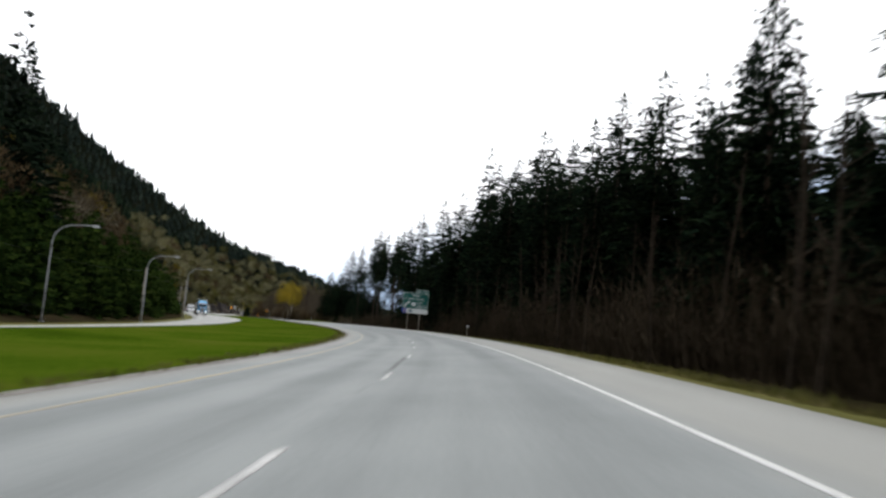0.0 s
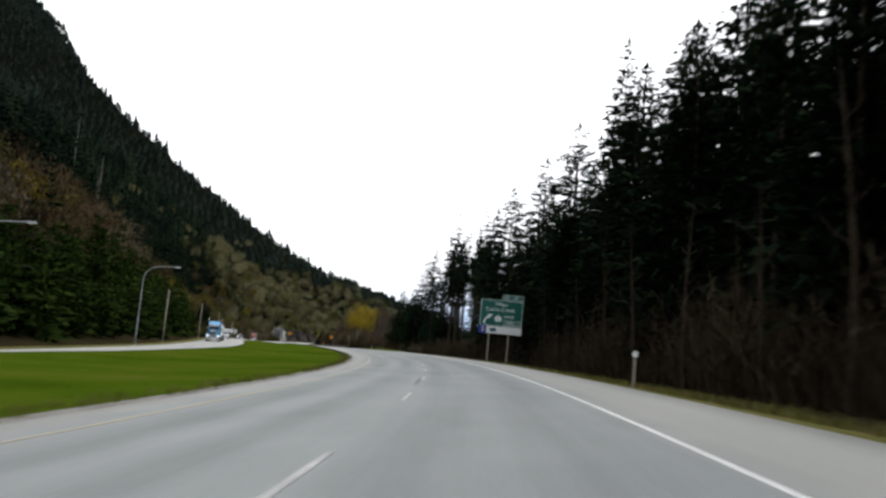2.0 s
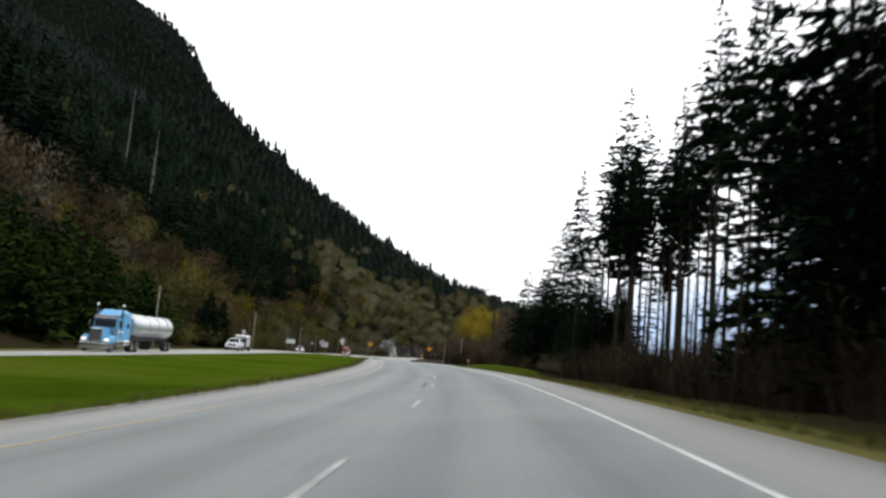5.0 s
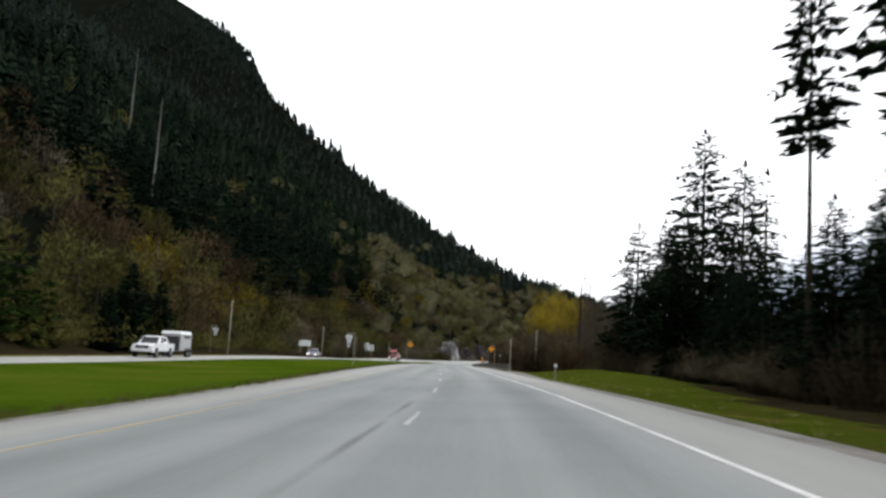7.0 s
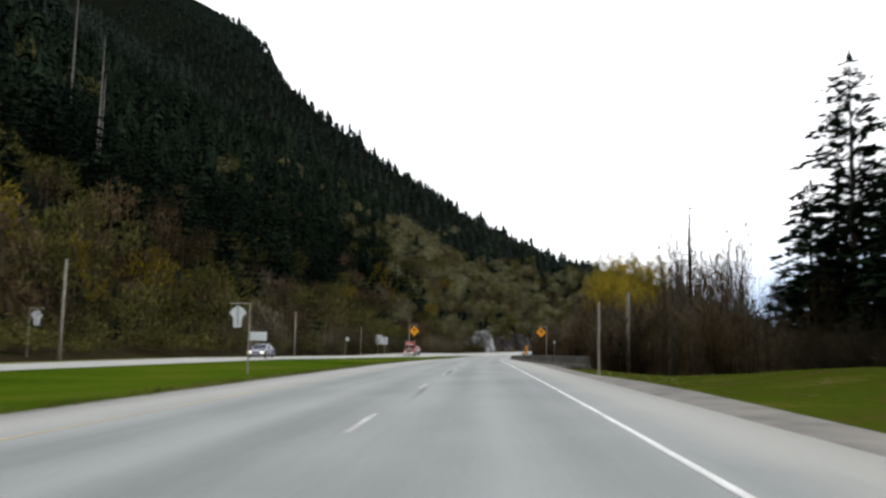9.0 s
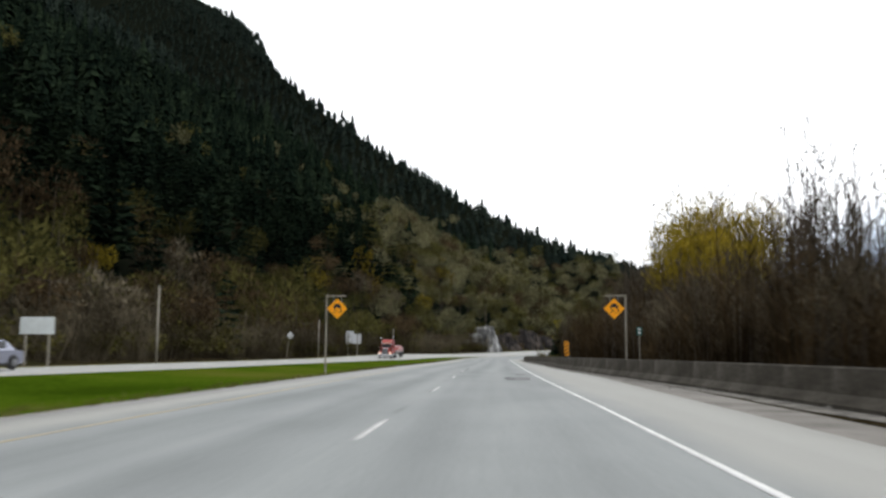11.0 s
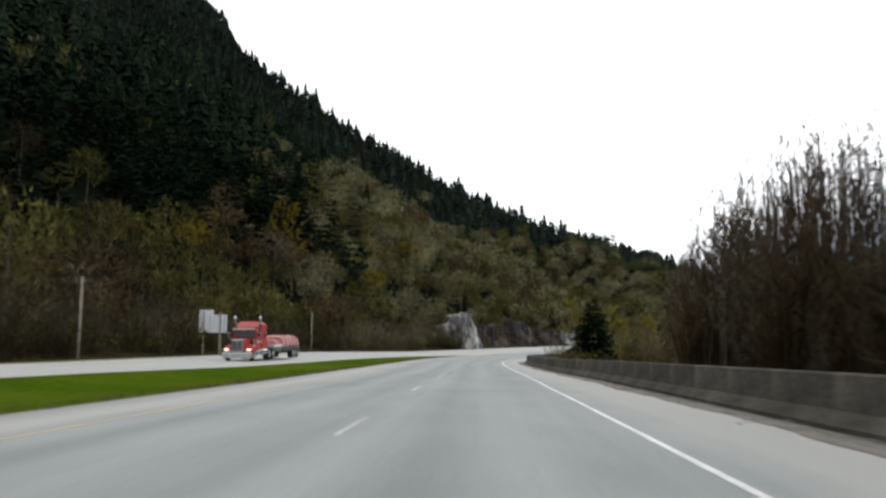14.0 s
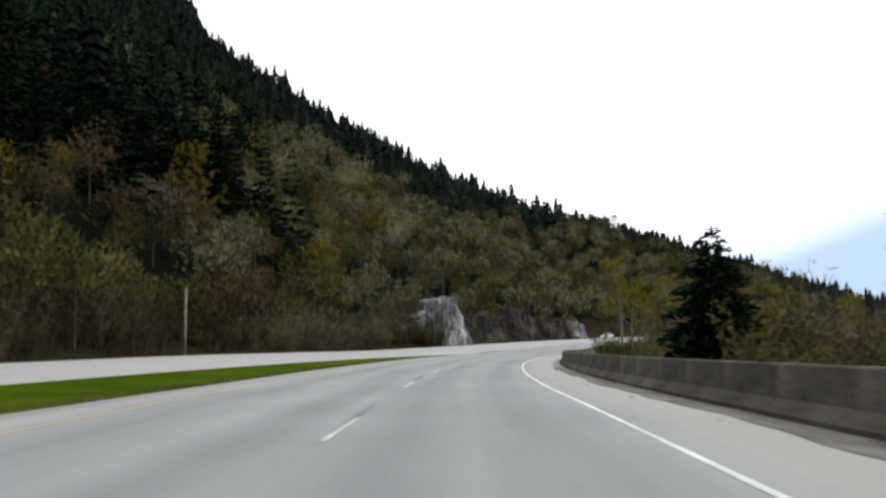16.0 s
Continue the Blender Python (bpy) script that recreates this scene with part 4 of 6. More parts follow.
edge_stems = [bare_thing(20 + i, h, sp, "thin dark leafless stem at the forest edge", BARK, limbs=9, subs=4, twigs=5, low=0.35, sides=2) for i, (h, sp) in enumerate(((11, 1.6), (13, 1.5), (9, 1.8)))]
# thin stems along the front of the fir forest
for s in np.arange(2, 196, 4.4):
    d = float(np.interp(s, [0, 100, 200], [9.2, 9.8, 11.5])) + random.uniform(0, 3.0)
    if 140 < s < 166 and d < 13.5:
        d = 13.5
    settle(edge_stems, s + random.uniform(-1, 1), d, random.uniform(0.6, 0.95))
upright_bare = [bare_thing(50 + i, h, sp, "leafless thicket tree with many upright stems behind the barrier", BROWN_BARK, limbs=8, subs=4, twigs=7, stems=8, low=0.25, leaf=(1 if i == 2 else 0), leaf_size=0.07, twig_w=0.019, girth=0.6, lean_by=0.08, rise=(0.9, 2.0)) for i, (h, sp) in enumerate(((10, 1.5), (11, 1.4), (9.5, 1.7)))]
# thicket behind the barrier
for s in np.concatenate([np.arange(292, 376, 2.1), np.arange(376, 392, 1.5)]):
    for row in range(3):
        d = float(np.interp(s, [292, 310, 345, 392], [13, 11.5, 9.5, 9.0])) + row * 4.0 + random.uniform(-1.2, 1.6)
        if 330 < s < 339 and d < 9.6:
            d = 9.8
        big = float(np.interp(s, [290, 320, 342, 354, 362, 374, 384, 392], [0.7, 0.75, 0.98, 0.92, 0.80, 0.68, 0.62, 0.6]))
        big *= 0.58 if d < 13.5 else 1.0          # low growth along the barrier, taller trees behind
        settle(upright_bare if random.random() < 0.7 else multi_bare, s + random.uniform(-1, 1), d, big * random.uniform(0.75, 1.1))
def open_bank(s):
    """The thicket's near edge falls back from the barrier along the open bank."""
    return float(np.interp(s, [398, 406, 430, 452], [8.0, 11.0, 20.0, 25.0]))


for s in np.arange(393, 420, 1.2):
    for row in range(2):
        d = max(9.5 if s < 398 else 12.5, open_bank(s)) + row * 5 + random.uniform(-1.0, 2.5)
        settle(upright_bare, s + random.uniform(-0.8, 0.8), d, random.uniform(0.6, 0.8) if s < 405 else random.uniform(0.4, 0.55))

for s, d, size in ((308, 22, 0.9), (312, 26, 1.0), (316, 21, 0.85), (321, 25, 1.0), (326, 23, 0.9), (331, 27, 0.95), (304, 19, 0.8), (336, 24, 0.9)):
    plant(upright_bare[1:], s, d, size)

tall_bare = [bare_thing(70 + i, h, sp, "tall slender leafless tree with many upright stems", BROWN_BARK, limbs=11, subs=4, twigs=8, stems=7, low=0.36, twig_w=0.024, girth=0.5, lean_by=0.05, rise=(1.0, 2.2)) for i, (h, sp) in enumerate(((18, 2.0), (19, 1.9), (16.5, 2.2)))]
for i in range(88):
    s = 376 + 78 * i / 87 + random.uniform(-1.2, 1.2)
    d = 19.6 + 6.5 * random.random() ** 1.4
    over_road = float(np.interp(s, [376, 405, 430, 440, 446, 455], [11.8, 12.2, 12.8, 11.4, 9.2, 6.4])) * random.uniform(0.9, 1.16)
    settle(tall_bare, s, d, (over_road + 2.4 + (d - 19.6) * 0.55) / 17)
for s, d, size in ((366, 31, 1.1), (371, 33, 1.1), (362, 30, 1.0), (345, 27, 0.9), (340, 29, 0.85), (356, 28, 0.95), (367, 29, 0.95), (348, 32, 1.0), (357, 34, 1.05), (376, 27, 0.95)):
    plant(tall_bare[1:], s, d, size)
for s in np.arange(352, 386, 1.7):          # a taller stand behind the warning signs
    d = random.uniform(26.0, 34.0)
    plant(tall_bare, s, d, (random.uniform(14.5, 18.5) + 2.8) / 16.8)
for s, d, size in ((62, 11.2, 1.0), (67, 10.8, 0.95), (74, 11.5, 0.9)):
    plant(edge_stems, s, d, size)
# trees with yellow-green buds, and pale green young trees
w, f, lv = grow_bare(231, 23.0, 4.4, limbs=10, subs=4, twigs=5, stems=6, low=0.4, twig_w=0.022, girth=0.7)
haze_of_buds = grow_puff(232, 22.8, 4.9, 4600, 0.045, 0.62, low=0.52)[1]
budding = tree_thing("budding_tree", w, f, BROWN_BARK, BROWN_TWIG, "tall many-stemmed tree with a crown of yellow spring catkins", "budding trees", stand(382, 22), haze_of_buds, YELLOW_LEAF)
for s, d, size in ((376, 18.5, 0.78), (390, 26, 0.92), (377, 26, 0.92), (379, 20.5, 0.84), (370, 22.5, 0.74)):
    plant([budding], s, d, size)
w, f, lv = grow_bare(232, 9.6, 3.4, limbs=14, subs=5, twigs=5, low=0.35, leaf=8, leaf_size=0.18, stems=1)
green_young = tree_thing("young_tree", w, f, PALE_BARK, TWIG, "young broad-leaved tree with fresh yellow-green leaves", "young green trees", stand(494, 10.0), lv, FRESH_LEAF)
for s, d, size in ((486, 18, 0.8), (506, 11, 0.9), (476, 21, 0.75), (512, 15, 1.0), (505, 22, 1.0), (522, 12, 0.9), (480, 27, 0.8), (470, 30, 0.8)):
    plant([green_young], s, d, size)
# the lone fir and its neighbours past the bare trees
tr, cr = grow_conifer(170, 9.0, 5.0, 0.0, 0.3, 10, 8, 0.03, 1.4)
lone = tree_thing("fir_tree", tr, cr, BARK, NEEDLES, "short bushy dark fir behind the barrier", "", stand(457, 12.3) @ Matrix.Diagonal((0.72, 0.72, 0.88, 1)), None, None)
plant([lone], 462, 17.5, 0.5)
# dead snag
snag = Wood()
snag.limb([Vector((0, 0, 0)), Vector((0.1, 0, 7)), Vector((0.05, 0.1, 14)), Vector((0.2, 0.1, 17.5))], [0.24, 0.19, 0.13, 0.03], 7)
for i in range(26):
    z, a = random.uniform(7, 17), random.uniform(0, 6.28)
    snag.limb([Vector((0, 0, z)), Vector((math.cos(a) * 0.9, math.sin(a) * 0.9, z + 0.2))], [0.05, 0.015], 3)
ob = new("dead_tree", mesh_from("dead_tree", *snag.arrays(), [BARK]))
ob.matrix_world = stand(322, 19.6)
tagged(ob, "tall dead standing tree trunk with short broken limbs", "tree")

# -- undergrowth --
shrub_kinds = [grow_shrub(300 + i, h, sp, 20, 4, 0.022) for i, (h, sp) in enumerate(((2.6, 1.6), (3.4, 1.8), (1.8, 1.5)))]
thicket_kinds = [grow_shrub(310 + i, h, sp, 22, 4, 0.020) for i, (h, sp) in enumerate(((3.6, 0.9), (4.4, 1.0), (2.8, 0.8)))]
green_shrub = [grow_shrub(320 + i, h, sp, leaf=2, leaf_size=0.12) for i, (h, sp) in enumerate(((2.4, 1.5), (1.6, 1.3)))]
places, leaf_places = [], []
for i in range(860):
    s = random.uniform(0, 262)
    d = float(np.interp(s, [0, 100, 200, 225, 262], [10.0, 10.2, 11.8, 14, 21])) + abs(random.gauss(0, 3.2)) + 0.3
    if 140 < s < 164 and d < 14:
        continue
    q = spot(s, d, -0.1)
    places.append((i % 3, q.x, q.y, q.z, random.uniform(0, 6.28), random.uniform(0.6, 1.3) * (1.35 if s < 120 else 1.0)))
for i in range(330):
    s = random.uniform(112, 236)
    d = random.uniform(22, 42)
    q = spot(s, d, -0.2)
    places.append((i % 3, q.x, q.y, q.z, random.uniform(0, 6.28), random.uniform(1.3, 2.0)))
thicket_places = []
for i in range(500):
    s = random.uniform(288, 432)
    d = max(float(np.interp(s, [288, 310, 345, 452], [12, 10.2, 8.2, 8.0])), open_bank(s) if s > 398 else 0) + abs(random.gauss(0, 5.0))
    if 331 < s < 338.5 and d < 9.2:
        continue
    q = spot(s, d, -0.1)
    thicket_places.append((i % 3, q.x, q.y, q.z, random.uniform(0, 6.28), random.uniform(0.8, 1.6)))
for i in range(170):
    s = random.uniform(236, 306)
    q = spot(s, random.uniform(20, 36), -0.1)
    places.append((i % 3, q.x, q.y, q.z, random.uniform(0, 6.28), random.uniform(1.0, 1.8)))
sow("thicket_undergrowth", [k[0] for k in thicket_kinds], thicket_places, BROWN_TWIG, "leafless brown undergrowth in the thicket behind the barrier", "shrubs")
sow("undergrowth", [k[0] for k in shrub_kinds], places, SHADED_TWIG, "leafless brown roadside undergrowth", "shrubs")
for i in range(330):
    s = random.uniform(436, 600)
    d = 7.5 + abs(random.gauss(0, 9))
    if 444 < s < 466 and d < 15:
        continue
    q = spot(s, d, -0.1)
    leaf_places.append((i % 2, q.x, q.y, q.z, random.uniform(0, 6.28), random.uniform(0.5, 1.15)))
sow("shrub_stems", [k[0] for k in green_shrub], leaf_places, BANK_TWIG, "brown stems of low shrubs behind the barrier", "shrubs")
sow("shrub_leaves", [k[1] for k in green_shrub], leaf_places, OLIVE_LEAF, "olive green leaves of low shrubs behind the barrier", "shrubs")

# budding bushes and small trees on the open bank
bank_kinds = [grow_puff(445 + i, h, sp, 900, 0.05, 0.7, low=0.1) for i, (h, sp) in enumerate(((8.5, 3.0), (9.5, 3.2), (7.0, 2.8)))]
bank_rng = random.Random(31)
for kind, mat, words, count in (("gold", GOLD_LEAF, "golden budding", 12), ("pale", HAZE_PALE_LEAF, "pale olive budding", 18), ("tan", BANK_TWIG, "tan-brown leafless", 34)):
    places = []
    for i in range(count):
        s = bank_rng.uniform(*{"gold": (468, 512), "pale": (452, 505), "tan": (426, 500)}[kind])
        d = float(np.interp(s, [428, 445, 460, 505], [18, 17, 17, 15])) + bank_rng.uniform(0, 13)
        q = spot(s, d, -0.2)
        places.append((i % 3, q.x, q.y, q.z, bank_rng.uniform(0, 6.28), bank_rng.uniform(0.65, 1.1) * (0.8 if s > 450 else 1.0)))
    sow("bank_crowns", [k[1] for k in bank_kinds], places, mat, words + " small tree crowns on the river bank", "shrubs")
    sow("bank_stems", [k[0] for k in bank_kinds], places, BROWN_BARK, "stems of " + words + " small trees on the river bank", "shrubs")

brush = [grow_puff(450 + i, h, sp, 520, 0.018, 0.9, low=0.05)[1] for i, (h, sp) in enumerate(((4.5, 2.8), (5.5, 3.0), (3.5, 2.4)))]
places, leafy = [], []
for i in range(150):
    s = random.uniform(458, 560)
    d = random.uniform(13, 55)
    if s < 470 and d < 19:
        continue
    q = spot(s, d, -0.2)
    (places if random.random() < 0.6 else leafy).append((i % 3, q.x, q.y, q.z, random.uniform(0, 6.28), random.uniform(0.9, 1.3) + max(0, d - 22) * 0.03))
for i in range(190):
    s = random.uniform(300, 426)
    d = max(float(np.interp(s, [300, 345, 426], [13.5, 11.0, 10.5])), open_bank(s) + 2 if s > 398 else 0) + abs(random.gauss(0, 4))
    q = spot(s, d, -0.2)
    places.append((i % 3, q.x, q.y, q.z, random.uniform(0, 6.28), random.uniform(0.9, 1.45)))
for i in range(110):
    s = random.uniform(226, 303)
    d = float(np.interp(s, [226, 240, 264, 285, 303], [14.5, 17.0, 19.5, 17.5, 14.0])) + random.uniform(0, 2.5)
    q = spot(s, d, -0.2)
    places.append((i % 3, q.x, q.y, q.z, random.uniform(0, 6.28), random.uniform(0.4, 0.75)))
sow("riverside_brush", brush, places, GREY_TWIG, "fine grey-brown leafless brush behind the barrier and along the river", "shrubs")
sow("riverside_bushes", brush, leafy, OLIVE_LEAF, "olive green budding bushes along the river", "shrubs")

# -- the mountain side's woods --
slope_fir = [grow_conifer(400 + i, h, re, 0.08, 1.5, 6, 2.0, 0.05, 2.7)[1] for i, (h, re) in enumerate(((19, 4.0), (23, 4.4), (15, 3.8), (20, 3.8)))]
far_slope_fir = [grow_spire(420 + i, h, re, 9, 5) for i, (h, re) in enumerate(((18, 4.4), (22, 4.6), (14, 4.0)))]
ridge_fir = [grow_spire(424 + i, h, re, 6, 4) for i, (h, re) in enumerate(((15, 5.6), (18, 5.8), (12, 5.4)))]
near_puff = [grow_puff(430 + i, h, sp, 480, 0.10, 0.85) for i, (h, sp) in enumerate(((10, 3.6), (12, 4.2), (8, 3.3)))]
far_puff = [grow_puff(440 + i, h, sp, 230, 0.19, 1.15) for i, (h, sp) in enumerate(((11, 4.2), (13, 4.8), (9, 3.9)))]
firs, far_firs, ridge_firs = [], [], []
crowns = {}                                  # species and nearness: places


def fir_share(s, h, x, y):
    """How likely firs are on the slope: bare and olive woods low down, firs above, in patches."""
    band = float(np.interp(s, [100, 200, 250, 300, 340, 400, 460, 500, 535, 556, 600, 640, 700, 740, 768, 784, 800, 816, 860], [16, 18, 25, 22, 15, 15, 18, 16, 14, 40, 58, 70, 56, 34, 22, 14, 7, 3, 3]))
    patchy = float(fuzz(np.array(x), np.array(y), 26, 1.0)) * 15 + float(fuzz(np.array(x), np.array(y), 8, 3.0)) * 5
    patchy *= 0.5 if s > 740 else 1.0
    f = 1 / (1 + math.exp(-0.45 * (h + patchy - band)))
    gap = float(fuzz(np.array(x), np.array(y), 19, 5.0))         # openings where broad-leaved trees have come up
    return f * (0.25 if gap > 0.52 and h < (40 if s < 470 else 95) else 1.0)


def species_at(s, a, x, y):
    """Which broad-leaved kind grows here; the pale one carries haze on the far slopes."""
    hue = float(fuzz(np.array(x), np.array(y), 14, 7.0)) + random.gauss(0, 0.35)
    bank_zone = 264 < s < 340 and a < 48
    gold = 0.14 if bank_zone else 0.03
    if random.random() < gold:
        return "gold"
    if random.random() < float(np.interp(s, [480, 540, 620], [0.0, 0.4, 0.6])):
        return "pale"
    olive = 0.5 if bank_zone else float(np.interp(s, [200, 330, 470, 560, 640], [-0.5, -0.3, 0.1, 0.3, 0.3]))
    return "olive" if hue < olive else "brown" if hue < olive + 0.75 else "grey"


wood_rng = random.Random(90)
a = 33.0
while a < 1500:
    gap_m = float(np.interp(a, [33, 130, 300, 700, 1500], [5.4, 7.0, 8.4, 10.5, 14]))
    s = 60.0 + wood_rng.uniform(0, 5)
    while s < 900:
        bend = 1 + a / 330 if s > 490 else 1.0
        s += gap_m / bend * wood_rng.uniform(0.8, 1.2)
        ra = a + wood_rng.uniform(-0.45, 0.45) * gap_m
        reach = float(np.interp(s, [60, 230, 300, 420, 640, 720, 900], [250, 330, 500, 720, 720, 1500, 1500]))
        of = -float(opp_far(s))
        if ra > reach or ra < of + 4 or (ra > 420 and s < 640) or (550 < s < 640 and ra < of + 12) or (s < 268 and ra < of + 15):
            continue
        x, y, z = (float(q) for q in plan(s, -ra))
        h = float(surface(s, -ra))
        if h < -3 or float(surface(s, -(ra + 25))) < h - 9:
            continue
        ridge = float(surface(s, -(ra + 30))) < h + 6
        spin, wz = wood_rng.uniform(0, 6.28), z + h - 0.4
        share = fir_share(s, h, x, y)
        pick = wood_rng.randrange(3)
        if wood_rng.random() < (max(share, 0.7) if ridge and s > 620 else share):
            size = wood_rng.uniform(0.55, 0.95) if wood_rng.random() < 0.93 else wood_rng.uniform(1.05, 1.3)
            # firs this far off take the haze-tinted needles
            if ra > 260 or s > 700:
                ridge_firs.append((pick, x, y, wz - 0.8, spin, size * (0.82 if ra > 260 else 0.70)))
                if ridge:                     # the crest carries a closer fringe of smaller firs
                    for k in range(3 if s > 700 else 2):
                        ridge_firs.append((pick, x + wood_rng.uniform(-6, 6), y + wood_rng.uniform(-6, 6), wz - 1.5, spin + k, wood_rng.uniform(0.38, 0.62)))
            elif ra > 95 or s > 600:
                far_firs.append((pick, x, y, wz - 0.6, spin, size))
            else:
                firs.append((pick + wood_rng.randrange(2), x, y, wz, spin, size))
        else:
            near = ra < 80 and s < 600
            crowns.setdefault((species_at(s, ra, x, y), near), []).append((pick, x, y, wz, spin, wood_rng.uniform(0.55, 1.1)))
    a += gap_m
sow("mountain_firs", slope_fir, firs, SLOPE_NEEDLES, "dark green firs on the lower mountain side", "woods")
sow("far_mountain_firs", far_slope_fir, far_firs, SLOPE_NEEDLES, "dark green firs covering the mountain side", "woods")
sow("ridge_firs", ridge_fir, ridge_firs, HAZED_NEEDLES, "firs covering the upper mountain and its ridge, tinted pale blue-green for haze", "woods")
for kind, mat, words in (("brown", BROWN_TWIG, "rusty brown leafless"), ("grey", GREY_TWIG, "grey-brown leafless"), ("olive", OLIVE_LEAF, "olive green budding"), ("gold", GOLD_LEAF, "golden green budding"), ("pale", HAZE_PALE_LEAF, "haze-paled grey-green budding")):
    for near, protos in ((True, near_puff), (False, far_puff)):
        places = crowns.get((kind, near), [])
        where = "lower" if near else "upper"
        sow("mountain_crowns", [k[1] for k in protos], places, mat, words + " tree crowns on the " + where + " mountain side", "woods")
        if near:
            sow("mountain_trunks", [k[0] for k in protos], places, BROWN_BARK, "trunks of " + words + " trees on the mountain side", "woods")

# dense young conifers behind the lamps, left of the far carriageway
hedge = [grow_conifer(460 + i, h, re, 0.0, 0.85, 7, 3, 0.02, 2.0)[1] for i, (h, re) in enumerate(((7.5, 2.7), (9.5, 2.9), (6, 2.4)))]
places = []
for i in range(370):
    s = random.uniform(40, 266)
    a = -float(opp_far(s)) + 4.0 + random.uniform(0, 13) ** 1.0
    q = spot(s, -a, -0.2)
    places.append((i % 3, q.x, q.y, q.z, random.uniform(0, 6.28), random.uniform(0.65, 1.25)))
sow("young_conifers", hedge, places, HEDGE_NEEDLES, "dense young green conifers beside the far carriageway", "woods")
# shrubs along the foot of the mountain
places, leaf_places = [], []
for i in range(1100):
    s = random.uniform(258, 640)
    a = -float(opp_far(s)) + 2.6 + abs(random.gauss(0, 4.0))
    if 545 < s < 632 and a < 33:
        continue
    q = spot(s, -a, -0.1)
    if s < 342:
        leaf_places.append((i % 2, q.x, q.y, q.z, random.uniform(0, 6.28), random.uniform(0.7, 1.6)))
        continue
    (places if random.random() < 0.6 else leaf_places).append((i % 2, q.x, q.y, q.z, random.uniform(0, 6.28), random.uniform(0.8, 1.9)))
sow("hillside_shrubs", [k[0] for k in shrub_kinds], places, GREY_TWIG, "brown shrubs at the foot of the mountain", "shrubs")
sow("hillside_green_shrubs", [k[1] for k in green_shrub], leaf_places, OLIVE_LEAF, "olive green shrubs at the foot of the mountain", "shrubs")

# a few trees that stand out on the left-hand side
w, f, lv = grow_bare(233, 9.5, 3.0, limbs=12, subs=5, twigs=5, low=0.2, leaf=9, leaf_size=0.15, twig_w=0.03)
golden = tree_thing("golden_tree", w, f, BARK, TWIG, "golden-green budding tree at the foot of the mountain", "golden trees", stand(318, -38), lv, GOLD_LEAF)
for s, d, size in ((316, -45, 0.85), (319, -46, 0.7), (300, -42, 0.9), (352, -40, 0.6), (335, -37, 0.5), (516, -50, 1.5), (520, -56, 1.3), (509, -45, 0.9), (560, -58, 1.2), (575, -52, 1.1)):
    plant([golden], s, d, size)
tr, cr = grow_conifer(171, 9.0, 2.9, 0.0, 0.35, 9, 6)
left_fir = tree_thing("fir_tree", tr, cr, BARK, NEEDLES, "young dark fir beside the far carriageway", "", stand(277, -34.5), None, None)
for s, d, size in ((292, -39, 0.8), (283, -33.5, 0.92), (281.5, -34.5, 0.7), (276, -35, 0.75), (272, -34.5, 0.7)):
    plant([left_fir], s, d, size)

# pale dead trunks standing among the firs on the mountain side
for s, d, high in ((428, -104, 41), (416, -90, 33), (421, -92, 24)):
    w = Wood()
    w.limb([Vector((0, 0, -0.5)), Vector((0.3, 0.2, high * 0.5)), Vector((0.2, 0.5, high))], [0.27, 0.21, 0.06], 7)
    for i in range(10):
        z, a = random.uniform(0.4, 0.95) * high, random.uniform(0, 6.28)
        w.limb([Vector((0.25, 0.3, z)), Vector((0.25 + math.cos(a) * 1.2, 0.3 + math.sin(a) * 1.2, z + 0.3))], [0.06, 0.015], 3)
    ob = new("dead_tree", mesh_from("dead_tree", *w.arrays(), [PALE_BARK]))
    ob.matrix_world = stand(s, d)
    tagged(ob, "pale dead trunk standing among firs on the mountain", "tree", "dead trunks on the mountain")

# tufts of rough grass on the verge
tufts = [grow_shrub(610 + i, h, sp, 12, 0, 0.006)[0] for i, (h, sp) in enumerate(((0.22, 0.22), (0.32, 0.26), (0.16, 0.2)))]
seeds = random.Random(77)
green_tufts, dry_tufts = [], []
for i in range(900):
    s = seeds.uniform(2, 296)
    near = float(right_edge(s)) + 1.5
    wide = float(np.interp(s, [0, 180, 215, 240, 262, 290, 296], [1.5, 1.8, 4, 7, 13, 8, 4]))
    q = spot(s, near + wide * seeds.random() ** 1.3, -0.02)
    (green_tufts if s > 190 and seeds.random() < 0.55 else dry_tufts).append((i % 3, q.x, q.y, q.z, seeds.uniform(0, 6.28), seeds.uniform(0.4, 0.9)))
sow("grass_tufts", tufts, green_tufts, DRY_GRASS, "rough green grass tufts on the roadside mound", "grass")
sow("dry_grass_tufts", tufts, dry_tufts, STRAW, "dry brownish grass tufts along the verge", "grass")

